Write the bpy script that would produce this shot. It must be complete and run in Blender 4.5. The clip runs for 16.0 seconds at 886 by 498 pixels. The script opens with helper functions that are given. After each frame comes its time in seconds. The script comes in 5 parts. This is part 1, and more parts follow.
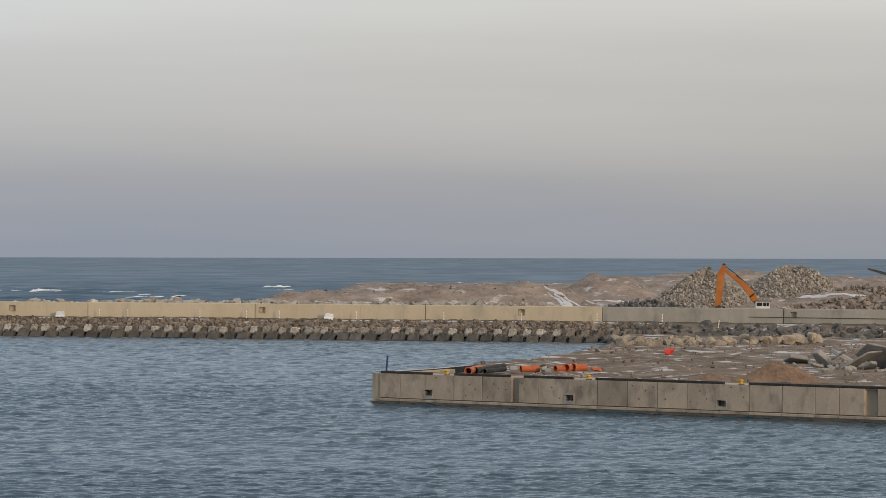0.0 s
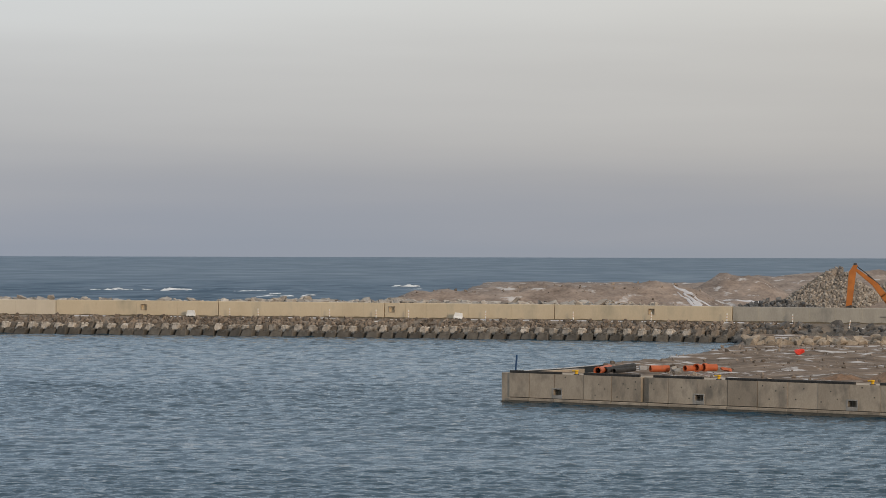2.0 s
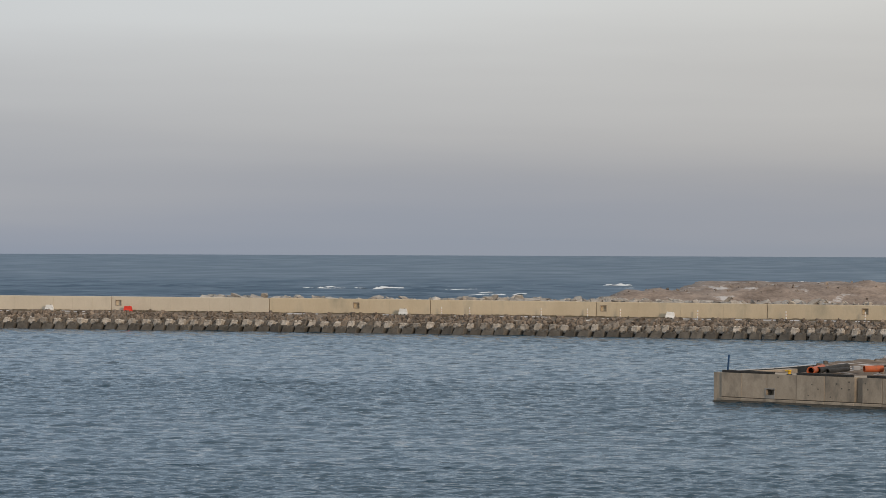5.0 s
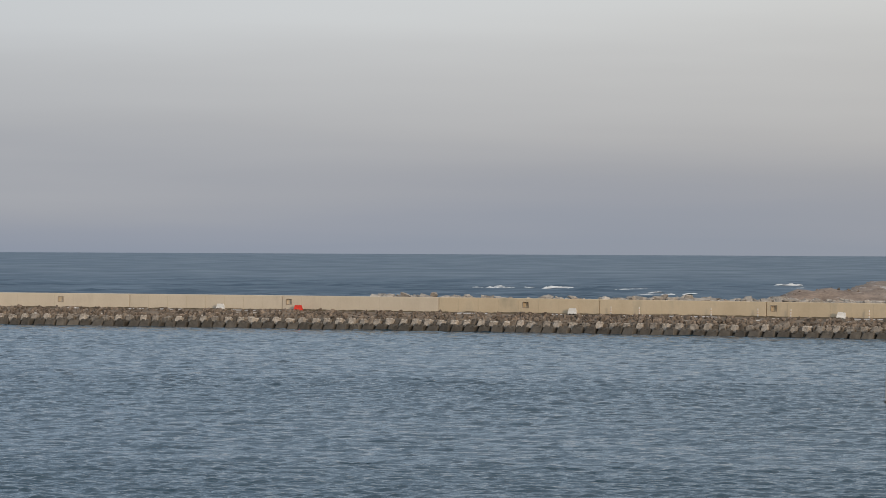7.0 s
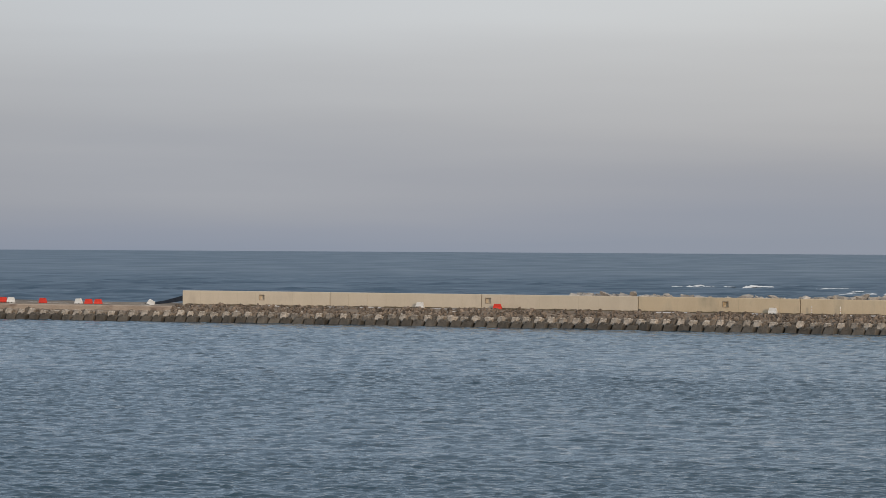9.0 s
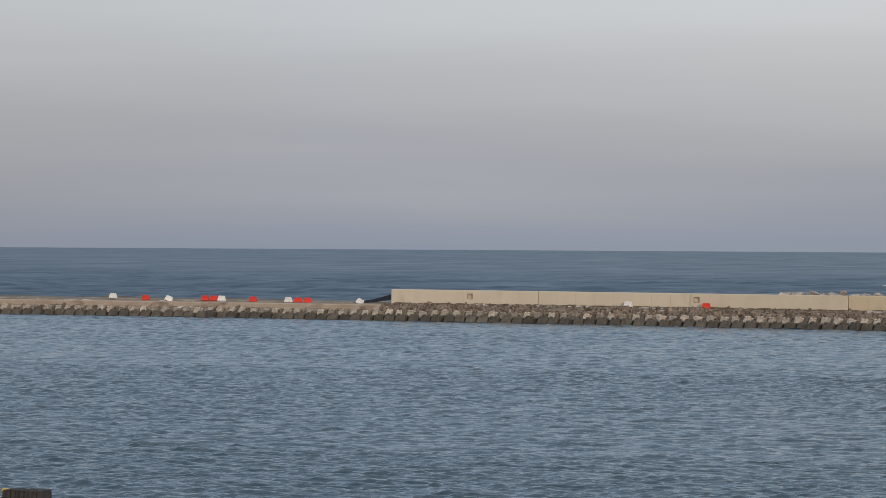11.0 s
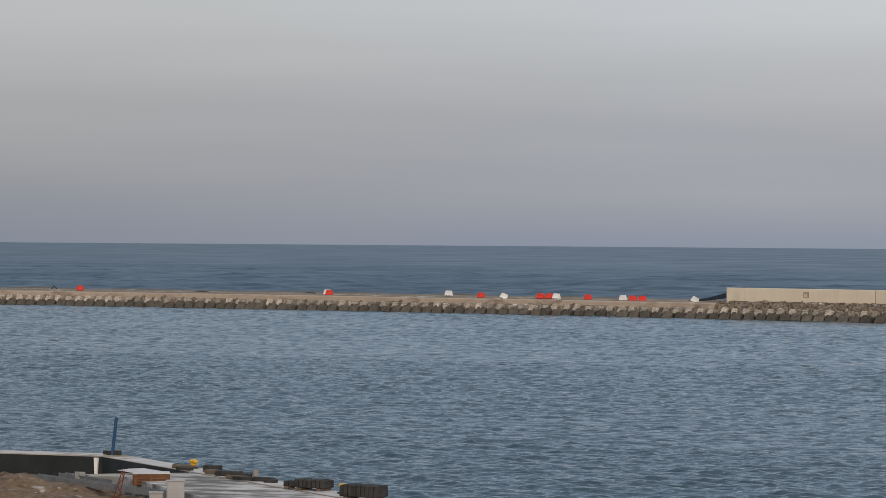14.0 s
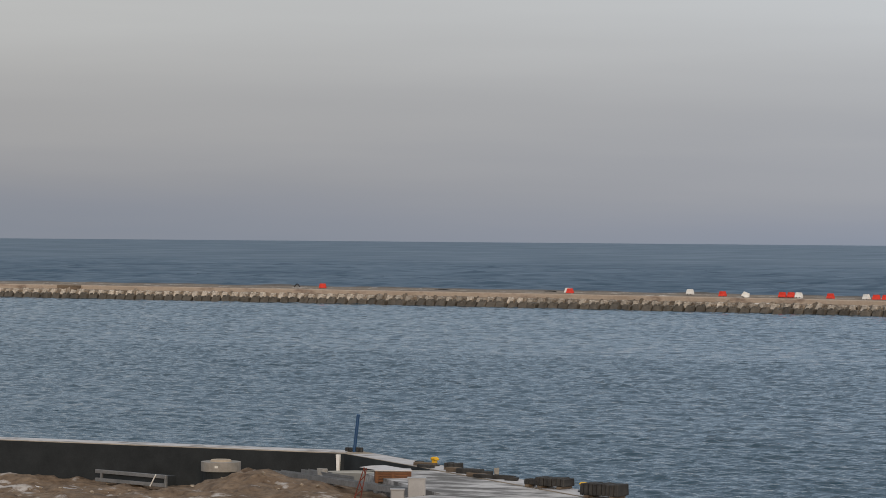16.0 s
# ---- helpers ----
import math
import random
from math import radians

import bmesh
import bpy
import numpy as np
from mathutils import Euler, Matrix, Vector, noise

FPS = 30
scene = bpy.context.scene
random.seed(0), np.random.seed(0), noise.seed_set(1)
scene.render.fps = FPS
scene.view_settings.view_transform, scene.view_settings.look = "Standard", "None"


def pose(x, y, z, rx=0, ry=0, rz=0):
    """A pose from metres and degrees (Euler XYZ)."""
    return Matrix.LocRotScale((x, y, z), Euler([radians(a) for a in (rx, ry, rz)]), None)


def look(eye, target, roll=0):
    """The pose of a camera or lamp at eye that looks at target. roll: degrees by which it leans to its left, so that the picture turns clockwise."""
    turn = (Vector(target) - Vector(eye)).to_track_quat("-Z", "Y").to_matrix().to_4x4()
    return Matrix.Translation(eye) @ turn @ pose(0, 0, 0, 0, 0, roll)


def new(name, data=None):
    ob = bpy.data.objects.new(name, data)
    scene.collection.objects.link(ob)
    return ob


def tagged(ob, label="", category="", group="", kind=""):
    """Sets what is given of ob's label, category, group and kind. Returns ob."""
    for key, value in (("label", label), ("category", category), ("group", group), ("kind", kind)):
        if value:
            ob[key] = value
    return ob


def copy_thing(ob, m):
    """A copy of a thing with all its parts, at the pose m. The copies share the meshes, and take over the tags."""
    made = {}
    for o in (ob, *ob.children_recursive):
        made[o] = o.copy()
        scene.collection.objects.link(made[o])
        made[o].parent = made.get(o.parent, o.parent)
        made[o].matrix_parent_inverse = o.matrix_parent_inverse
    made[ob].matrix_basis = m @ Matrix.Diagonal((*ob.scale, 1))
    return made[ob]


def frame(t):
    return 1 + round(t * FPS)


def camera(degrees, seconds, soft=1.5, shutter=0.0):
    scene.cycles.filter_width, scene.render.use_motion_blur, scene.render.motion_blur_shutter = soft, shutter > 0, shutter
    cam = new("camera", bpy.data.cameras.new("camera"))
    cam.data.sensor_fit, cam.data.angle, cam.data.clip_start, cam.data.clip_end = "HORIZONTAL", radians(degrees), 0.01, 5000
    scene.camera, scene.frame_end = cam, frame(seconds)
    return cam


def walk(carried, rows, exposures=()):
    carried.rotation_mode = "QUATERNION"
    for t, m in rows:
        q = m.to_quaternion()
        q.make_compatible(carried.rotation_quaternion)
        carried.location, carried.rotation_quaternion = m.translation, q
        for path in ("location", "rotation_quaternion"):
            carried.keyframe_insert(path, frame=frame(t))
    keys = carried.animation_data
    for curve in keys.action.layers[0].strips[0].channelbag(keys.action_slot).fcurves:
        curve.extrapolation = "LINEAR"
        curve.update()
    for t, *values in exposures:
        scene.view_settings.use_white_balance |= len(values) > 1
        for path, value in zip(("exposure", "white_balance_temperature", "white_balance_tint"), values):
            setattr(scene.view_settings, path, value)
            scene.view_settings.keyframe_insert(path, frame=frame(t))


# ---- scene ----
cam = camera(17.15, 16.0, soft=0.5)
EYE = 10.5      # metres above the harbour's water; the camera turns where it stands
TURNS = [      # seconds, yaw, pitch, lean
    (0.0, -0.000, 0.053, -0.114),
    (0.5, 0.617, 0.050, -0.121),
    (1.0, 1.284, 0.048, -0.122),
    (1.5, 1.888, 0.044, -0.128),
    (2.0, 2.522, 0.037, -0.145),
    (2.5, 3.124, 0.035, -0.162),
    (3.0, 3.790, 0.030, -0.179),
    (3.5, 4.444, 0.025, -0.193),
    (4.0, 5.153, 0.019, -0.216),
    (6.5, 9.092, -0.019, -0.249),
    (7.0, 9.949, -0.023, -0.281),
    (7.5, 10.758, -0.036, -0.306),
    (8.0, 11.749, -0.043, -0.322),
    (8.5, 12.764, -0.055, -0.336),
    (9.0, 13.832, -0.064, -0.344),
    (11.5, 19.019, -0.125, -0.358),
    (12.0, 20.200, -0.141, -0.376),
    (12.5, 21.261, -0.149, -0.387),
    (13.0, 22.424, -0.166, -0.409),
    (13.5, 23.378, -0.178, -0.422),
    (14.0, 24.411, -0.192, -0.440),
    (14.5, 25.447, -0.206, -0.453),
    (15.0, 26.834, -0.223, -0.475),
    (15.5, 27.981, -0.236, -0.482),
    (16.0, 29.107, -0.262, -0.487),
]
walk(cam, [(t, pose(0, 0, EYE, 90 + pitch, lean, yaw)) for t, yaw, pitch, lean in TURNS],
     [(0, 0.10, 6500, 10), (4, 0.08, 6460, 10), (7, 0.05, 6420, 10.5), (9, 0.03, 6390, 10.8), (12.5, 0.02, 6360, 11), (16, 0.0, 6440, 10.8)])
QA, QB, QC = -0.000766, -0.33552, 345.89     # the breakwater's waterline: y = QC + QB x + QA x^2

# ---- world and light ----
SUN_EL, SUN_AZ = 10.0, 146.0          # degrees above the horizon; the light comes from behind the camera
world = bpy.data.worlds.new("overcast_sky")
scene.world = world
world.use_nodes = True
wn, wl = world.node_tree.nodes, world.node_tree.links
wn.clear()
w_out = wn.new("ShaderNodeOutputWorld")
w_bg = wn.new("ShaderNodeBackground")
w_sky = wn.new("ShaderNodeTexSky")
w_sky.sky_type = "NISHITA"
w_sky.sun_disc = False
w_sky.sun_elevation = radians(SUN_EL)
w_sky.sun_rotation = radians(SUN_AZ)
w_tc = wn.new("ShaderNodeTexCoord")
w_sep = wn.new("ShaderNodeSeparateXYZ")
wl.new(w_tc.outputs["Generated"], w_sep.inputs[0])
# streaks of cloud that lie almost level
w_map = wn.new("ShaderNodeMapping")
w_map.inputs["Scale"].default_value = (3.0, 3.0, 34.0)
w_map.inputs["Rotation"].default_value = (0.0, radians(1.6), 0.0)
wl.new(w_tc.outputs["Generated"], w_map.inputs[0])
w_no = wn.new("ShaderNodeTexNoise")
w_no.inputs["Scale"].default_value = 1.0
w_no.inputs["Detail"].default_value = 5.0
w_no.inputs["Roughness"].default_value = 0.45
wl.new(w_map.outputs[0], w_no.inputs["Vector"])
w_ma = wn.new("ShaderNodeMath")
w_ma.operation = "MULTIPLY_ADD"
w_ma.inputs[1].default_value = 0.046
w_ma.inputs[2].default_value = -0.023
wl.new(w_no.outputs["Fac"], w_ma.inputs[0])
w_add = wn.new("ShaderNodeMath")
w_add.operation = "ADD"
wl.new(w_sep.outputs["Z"], w_add.inputs[0])
wl.new(w_ma.outputs[0], w_add.inputs[1])
w_mr = wn.new("ShaderNodeMapRange")
w_mr.inputs["From Min"].default_value = 0.0
w_mr.inputs["From Max"].default_value = 1.0
wl.new(w_add.outputs[0], w_mr.inputs["Value"])
w_ramp = wn.new("ShaderNodeValToRGB")
wl.new(w_mr.outputs["Result"], w_ramp.inputs[0])
SKY = [(0.0, (0.285, 0.312, 0.362)), (0.010, (0.314, 0.331, 0.372)), (0.022, (0.362, 0.367, 0.387)), (0.040, (0.440, 0.436, 0.436)), (0.060, (0.515, 0.510, 0.500)),
       (0.080, (0.600, 0.600, 0.585)), (0.095, (0.630, 0.636, 0.622)), (0.120, (0.45, 0.505, 0.56)), (0.150, (0.55, 0.655, 0.745)), (0.42, (0.507, 0.61, 0.715)), (0.68, (0.68, 0.68, 0.68)), (1.0, (1.02, 0.98, 0.93))]
els = w_ramp.color_ramp.elements
els[0].position, els[0].color = SKY[0][0], (*SKY[0][1], 1)
els[1].position, els[1].color = SKY[-1][0], (*SKY[-1][1], 1)
for pos, col in SKY[1:-1]:
    e = els.new(pos)
    e.color = (*col, 1)
w_mul = wn.new("ShaderNodeVectorMath")
w_mul.operation = "SCALE"
w_mul.inputs["Scale"].default_value = 0.05
wl.new(w_sky.outputs[0], w_mul.inputs[0])
w_mix = wn.new("ShaderNodeMix")
w_mix.data_type = "RGBA"
w_mix.inputs["Factor"].default_value = 0.94
wl.new(w_mul.outputs[0], w_mix.inputs[6])
wl.new(w_ramp.outputs[0], w_mix.inputs[7])
# thicker cloud to the north
w_az = wn.new("ShaderNodeMapRange")
w_az.interpolation_type = "SMOOTHSTEP"
w_az.inputs["From Min"].default_value, w_az.inputs["From Max"].default_value = -0.62, -0.20
w_az.inputs["To Min"].default_value, w_az.inputs["To Max"].default_value = 0.86, 1.0
wl.new(w_sep.outputs["X"], w_az.inputs["Value"])
w_dim = wn.new("ShaderNodeVectorMath")
w_dim.operation = "SCALE"
wl.new(w_mix.outputs[2], w_dim.inputs[0])
wl.new(w_az.outputs["Result"], w_dim.inputs["Scale"])
# warmer grey to the east, bluer to the north
w_hue = wn.new("ShaderNodeMapRange")
w_hue.inputs["From Min"].default_value, w_hue.inputs["From Max"].default_value = -0.66, 0.12
wl.new(w_sep.outputs["X"], w_hue.inputs["Value"])
w_tint = wn.new("ShaderNodeValToRGB")
te = w_tint.color_ramp.elements
te[0].position, te[0].color = 0.0, (1.0, 1.0, 1.0, 1)
te[1].position, te[1].color = 1.0, (1.02, 1.0, 0.975, 1)
te.new(0.40).color = (0.968, 1.0, 1.052, 1)
wl.new(w_hue.outputs["Result"], w_tint.inputs[0])
w_tone = wn.new("ShaderNodeVectorMath")
w_tone.operation = "MULTIPLY"
wl.new(w_dim.outputs[0], w_tone.inputs[0])
wl.new(w_tint.outputs[0], w_tone.inputs[1])
wl.new(w_tone.outputs[0], w_bg.inputs["Color"])
w_bg.inputs["Strength"].default_value = 1.0
wl.new(w_bg.outputs[0], w_out.inputs[0])

sun_data = bpy.data.lights.new("sun", "SUN")
sun_data.energy, sun_data.angle, sun_data.color = 1.5, radians(9), (1.0, 0.76, 0.52)
sun = new("sun", sun_data)
a_, e_ = radians(SUN_AZ), radians(SUN_EL)
SUN_DIR = Vector((math.sin(a_) * math.cos(e_), math.cos(a_) * math.cos(e_), math.sin(e_)))
sun.matrix_world = look(SUN_DIR * 100, (0, 0, 0))


# ---- materials ----
def surface(name, dark, light, size=1.0, rough=0.9, bump=0.3, fine=0.1, vary=0.0, stain=None, stain_size=4.0, stain_cut=(0.5, 0.62),
            metal=0.0, coords="Object", stretch=(1, 1, 1), island=False):
    """A procedural surface: two scales of grain between two colours, stains of a third, relief, and variation from piece to piece."""
    m = bpy.data.materials.new(name)
    m.use_nodes = True
    n, l = m.node_tree.nodes, m.node_tree.links
    b = n["Principled BSDF"]
    b.inputs["Roughness"].default_value = rough
    b.inputs["Metallic"].default_value = metal
    b.inputs["Specular IOR Level"].default_value = 0.3
    tc = n.new("ShaderNodeTexCoord")
    mp = n.new("ShaderNodeMapping")
    mp.inputs["Scale"].default_value = stretch
    l.new(tc.outputs[coords], mp.inputs[0])
    info = n.new("ShaderNodeObjectInfo")
    shift = n.new("ShaderNodeVectorMath")
    shift.operation = "ADD"
    l.new(mp.outputs[0], shift.inputs[0])
    k = n.new("ShaderNodeMath")
    k.operation = "MULTIPLY"
    k.inputs[1].default_value = 50.0 if vary else 0.0
    l.new(info.outputs["Random"], k.inputs[0])
    l.new(k.outputs[0], shift.inputs[1])

    def noise_of(s, detail):
        t = n.new("ShaderNodeTexNoise")
        t.inputs["Scale"].default_value = 1.0 / s
        t.inputs["Detail"].default_value = detail
        t.inputs["Roughness"].default_value = 0.6
        l.new(shift.outputs[0], t.inputs["Vector"])
        return t.outputs["Fac"]
    big, small = noise_of(size, 4), noise_of(fine, 3)
    mean = n.new("ShaderNodeMath")
    mean.operation = "MULTIPLY_ADD"
    mean.inputs[1].default_value = 0.35
    l.new(small, mean.inputs[0])
    half = n.new("ShaderNodeMath")
    half.operation = "MULTIPLY"
    half.inputs[1].default_value = 0.65
    l.new(big, half.inputs[0])
    l.new(half.outputs[0], mean.inputs[2])
    rng = n.new("ShaderNodeMapRange")
    rng.inputs["From Min"].default_value, rng.inputs["From Max"].default_value = 0.33, 0.67
    l.new(mean.outputs[0], rng.inputs["Value"])
    mix = n.new("ShaderNodeMix")
    mix.data_type = "RGBA"
    mix.inputs[6].default_value, mix.inputs[7].default_value = (*dark, 1), (*light, 1)
    l.new(rng.outputs[0], mix.inputs["Factor"])
    col = mix.outputs[2]
    if stain:
        cut = n.new("ShaderNodeMapRange")
        cut.inputs["From Min"].default_value, cut.inputs["From Max"].default_value = stain_cut
        l.new(noise_of(stain_size, 6), cut.inputs["Value"])
        mx = n.new("ShaderNodeMix")
        mx.data_type = "RGBA"
        l.new(col, mx.inputs[6])
        mx.inputs[7].default_value = (*stain, 1)
        l.new(cut.outputs[0], mx.inputs["Factor"])
        col = mx.outputs[2]
    if vary:
        hs = n.new("ShaderNodeHueSaturation")
        v = n.new("ShaderNodeMapRange")
        v.inputs["To Min"].default_value, v.inputs["To Max"].default_value = 1 - vary, 1 + vary
        if island:
            l.new(n.new("ShaderNodeNewGeometry").outputs["Random Per Island"], v.inputs["Value"])
        else:
            l.new(info.outputs["Random"], v.inputs["Value"])
        l.new(v.outputs[0], hs.inputs["Value"])
        l.new(col, hs.inputs["Color"])
        col = hs.outputs[0]
    l.new(col, b.inputs["Base Color"])
    bp = n.new("ShaderNodeBump")
    bp.inputs["Strength"].default_value = bump
    bp.inputs["Distance"].default_value = fine
    l.new(mean.outputs[0], bp.inputs["Height"])
    l.new(bp.outputs[0], b.inputs["Normal"])
    return m


def water(name, deep, waves, rough, size, fine=4.0, ior=1.333):
    m = bpy.data.materials.new(name)
    m.use_nodes = True
    n, l = m.node_tree.nodes, m.node_tree.links
    b = n["Principled BSDF"]
    b.inputs["Base Color"].default_value = (*deep, 1)
    if isinstance(rough, tuple):     # streaks of wind on open water
        tc = n.new("ShaderNodeTexCoord")
        mp = n.new("ShaderNodeMapping")
        mp.inputs["Scale"].default_value = (0.035, 0.012, 1)
        l.new(tc.outputs["Object"], mp.inputs[0])
        t = n.new("ShaderNodeTexNoise")
        t.inputs["Scale"].default_value = 1.0
        t.inputs["Detail"].default_value = 3
        t.inputs["Roughness"].default_value = 0.65
        l.new(mp.outputs[0], t.inputs["Vector"])
        r = n.new("ShaderNodeMapRange")
        r.inputs["From Min"].default_value, r.inputs["From Max"].default_value = 0.35, 0.65
        r.inputs["To Min"].default_value, r.inputs["To Max"].default_value = rough
        l.new(t.outputs["Fac"], r.inputs["Value"])
        l.new(r.outputs[0], b.inputs["Roughness"])
    else:
        b.inputs["Roughness"].default_value = rough
    b.inputs["IOR"].default_value = ior
    b.inputs["Specular IOR Level"].default_value = 0.5
    tc = n.new("ShaderNodeTexCoord")
    hs = None
    for k, (s, stretch, turn) in enumerate(((size, (0.6, 1.0, 1), 14), (size * 0.36, (0.6, 1.0, 1), -9))):
        mp = n.new("ShaderNodeMapping")
        mp.inputs["Scale"].default_value = stretch
        mp.inputs["Rotation"].default_value = (0, 0, radians(turn))
        l.new(tc.outputs["Object"], mp.inputs[0])
        t = n.new("ShaderNodeTexNoise")
        t.inputs["Scale"].default_value = 1 / s
        t.inputs["Detail"].default_value = fine
        t.inputs["Roughness"].default_value = 0.55
        l.new(mp.outputs[0], t.inputs["Vector"])
        w = n.new("ShaderNodeMath")
        w.operation = "MULTIPLY_ADD"
        w.inputs[1].default_value = s
        l.new(t.outputs["Fac"], w.inputs[0])
        if hs is None:
            w.inputs[2].default_value = 0
        else:
            l.new(hs, w.inputs[2])
        hs = w.outputs[0]
    bp = n.new("ShaderNodeBump")
    bp.inputs["Strength"].default_value = 1.0
    bp.inputs["Distance"].default_value = waves
    l.new(hs, bp.inputs["Height"])
    l.new(bp.outputs[0], b.inputs["Normal"])
    return m


M_WATER = water("harbour_water", (0.009, 0.042, 0.071), 0.26, 0.06, 0.20)
M_SEA = water("sea_water", (0.010, 0.046, 0.088), 0.03, (0.37, 0.48), 16.0, 2.0, 1.33)
M_CONC = surface("pale_concrete", (0.295, 0.243, 0.188), (0.44, 0.372, 0.293), 1.2, 0.9, 0.25, 0.08, 0.17, (0.20, 0.176, 0.145), 0.9, (0.50, 0.72), stretch=(1, 1, 0.6))
M_CAP = surface("pinkish_cap_concrete", (0.31, 0.25, 0.20), (0.48, 0.40, 0.33), 2.0, 0.92, 0.3, 0.12, 0, (0.20, 0.15, 0.12), 2.0, (0.53, 0.66), stretch=(0.5, 1, 1))
# Grey concrete of the ramp; on the parapet's right end, shade as colour.
M_GREY_SHADED = surface("grey_and_shaded_concrete", (0.29, 0.272, 0.237), (0.41, 0.385, 0.335), 2.0, 0.9, 0.2, 0.1, 0.06, (0.20, 0.195, 0.18), 2.5, (0.54, 0.7), stretch=(1, 1, 0.4))
# Left parapet lengths paler: stronger sunlight there is put into the colour.
M_WALLSUN = surface("sunlit_parapet_concrete", (0.56, 0.495, 0.395), (0.66, 0.59, 0.48), 3.0, 0.9, 0.15, 0.1, 0.05, (0.46, 0.40, 0.32), 3.0, (0.55, 0.8), stretch=(1, 1, 0.5))
M_WALL = surface("parapet_concrete", (0.52, 0.432, 0.305), (0.63, 0.535, 0.39), 3.0, 0.9, 0.15, 0.1, 0.05, (0.36, 0.32, 0.24), 3.0, (0.55, 0.8), stretch=(1, 1, 0.5))
M_FORMLINE = surface("parapet_seam", (0.43, 0.375, 0.275), (0.52, 0.46, 0.345), 1.0, 0.9, 0.15, 0.1)
M_WET = surface("wet_armour_concrete", (0.06, 0.055, 0.047), (0.155, 0.14, 0.12), 0.7, 0.7, 0.5, 0.12, 0.25)
M_DKROCK = surface("grey_boulder", (0.058, 0.055, 0.053), (0.19, 0.178, 0.165), 0.7, 0.9, 0.5, 0.15, 0.3)
M_TANROCK = surface("tan_boulder", (0.20, 0.16, 0.12), (0.42, 0.36, 0.29), 0.8, 0.9, 0.5, 0.15, 0.2)
M_PALEROCK = surface("pale_rubble", (0.22, 0.20, 0.18), (0.48, 0.445, 0.40), 0.9, 0.95, 0.5, 0.2, 0.3)
M_SAND = surface("damp_earth", (0.065, 0.046, 0.033), (0.275, 0.205, 0.15), 2.2, 0.95, 0.7, 0.35, 0, (0.52, 0.495, 0.48), 1.6, (0.56, 0.62), stretch=(0.55, 0.8, 1))
M_EARTH = surface("sandy_earth", (0.075, 0.049, 0.032), (0.245, 0.178, 0.122), 0.6, 0.95, 1.0, 0.22, 0, (0.46, 0.43, 0.405), 1.3, (0.57, 0.65))
M_DUNE = surface("dune_sand", (0.125, 0.095, 0.078), (0.37, 0.295, 0.242), 3.0, 0.95, 0.8, 0.4, 0, (0.50, 0.475, 0.46), 2.6, (0.585, 0.65), stretch=(0.8, 0.4, 2.5))
M_HEAP = surface("heap_of_pale_rubble", (0.20, 0.172, 0.145), (0.43, 0.385, 0.33), 0.9, 0.95, 0.4, 0.2, 0.36, island=True)
M_HEAPBROWN = surface("heap_of_brown_rubble", (0.10, 0.08, 0.065), (0.30, 0.25, 0.205), 0.9, 0.95, 0.5, 0.2, 0.5, island=True)
M_HEAPDARK = surface("heap_of_dark_stone", (0.06, 0.06, 0.06), (0.20, 0.195, 0.19), 0.9, 0.95, 0.5, 0.2, 0.5, island=True)
M_SPOIL = surface("fine_spoil", (0.17, 0.14, 0.115), (0.36, 0.31, 0.265), 0.8, 0.95, 0.8, 0.15)
M_MOUND = surface("wet_dark_gravel", (0.065, 0.058, 0.052), (0.165, 0.145, 0.125), 1.5, 0.9, 0.6, 0.2)
M_GREYSNOW = surface("dirty_thin_snow", (0.40, 0.39, 0.395), (0.57, 0.56, 0.565), 0.7, 0.85, 0.3, 0.1, 0, (0.22, 0.205, 0.195), 0.8, (0.52, 0.68))
M_FILL = surface("filling_stone", (0.09, 0.07, 0.055), (0.28, 0.23, 0.185), 0.5, 0.95, 0.5, 0.1, 0.45, island=True)
M_SNOW = surface("snow", (0.45, 0.44, 0.45), (0.62, 0.61, 0.62), 1.0, 0.8, 0.3, 0.2)
M_PATH = surface("gravel_path", (0.11, 0.092, 0.075), (0.28, 0.235, 0.19), 1.5, 0.95, 0.6, 0.2, 0, (0.60, 0.58, 0.55), 1.2, (0.60, 0.64), stretch=(0.3, 1.5, 1))
M_FOAM = surface("sea_foam", (0.55, 0.57, 0.58), (0.85, 0.86, 0.86), 1.5, 0.7, 0.5, 0.3)
M_BROWNBLOCK = surface("brown_armour_concrete", (0.10, 0.083, 0.066), (0.29, 0.245, 0.20), 0.5, 0.9, 0.5, 0.12, 0.35)
M_DRYWEED = surface("dry_weed", (0.06, 0.047, 0.03), (0.17, 0.135, 0.09), 0.6, 0.95, 0.8, 0.1)
# Dry upper blocks; light on their tops is put into this pale tone.
M_DRYLIT = surface("dry_lit_armour_concrete", (0.21, 0.187, 0.16), (0.56, 0.51, 0.45), 0.5, 0.95, 0.5, 0.12, 0.35)
M_ORANGE = surface("orange_plastic", (0.38, 0.085, 0.03), (0.50, 0.13, 0.05), 0.8, 0.55, 0.1, 0.05, 0, (0.22, 0.10, 0.06), 0.5, (0.55, 0.7))
M_MACHINE = surface("orange_machine_paint", (0.30, 0.098, 0.02), (0.46, 0.16, 0.032), 1.2, 0.45, 0.1, 0.06, 0, (0.20, 0.09, 0.03), 0.7, (0.62, 0.75))
M_STEEL = surface("dark_steel", (0.03, 0.03, 0.032), (0.09, 0.088, 0.085), 0.5, 0.5, 0.2, 0.05, metal=0.6)
M_GALV = surface("galvanised_steel", (0.17, 0.172, 0.175), (0.31, 0.312, 0.315), 0.5, 0.5, 0.15, 0.05, metal=0.5)
M_RUBBER = surface("black_rubber", (0.016, 0.016, 0.017), (0.06, 0.058, 0.055), 0.4, 0.85, 0.4, 0.05)
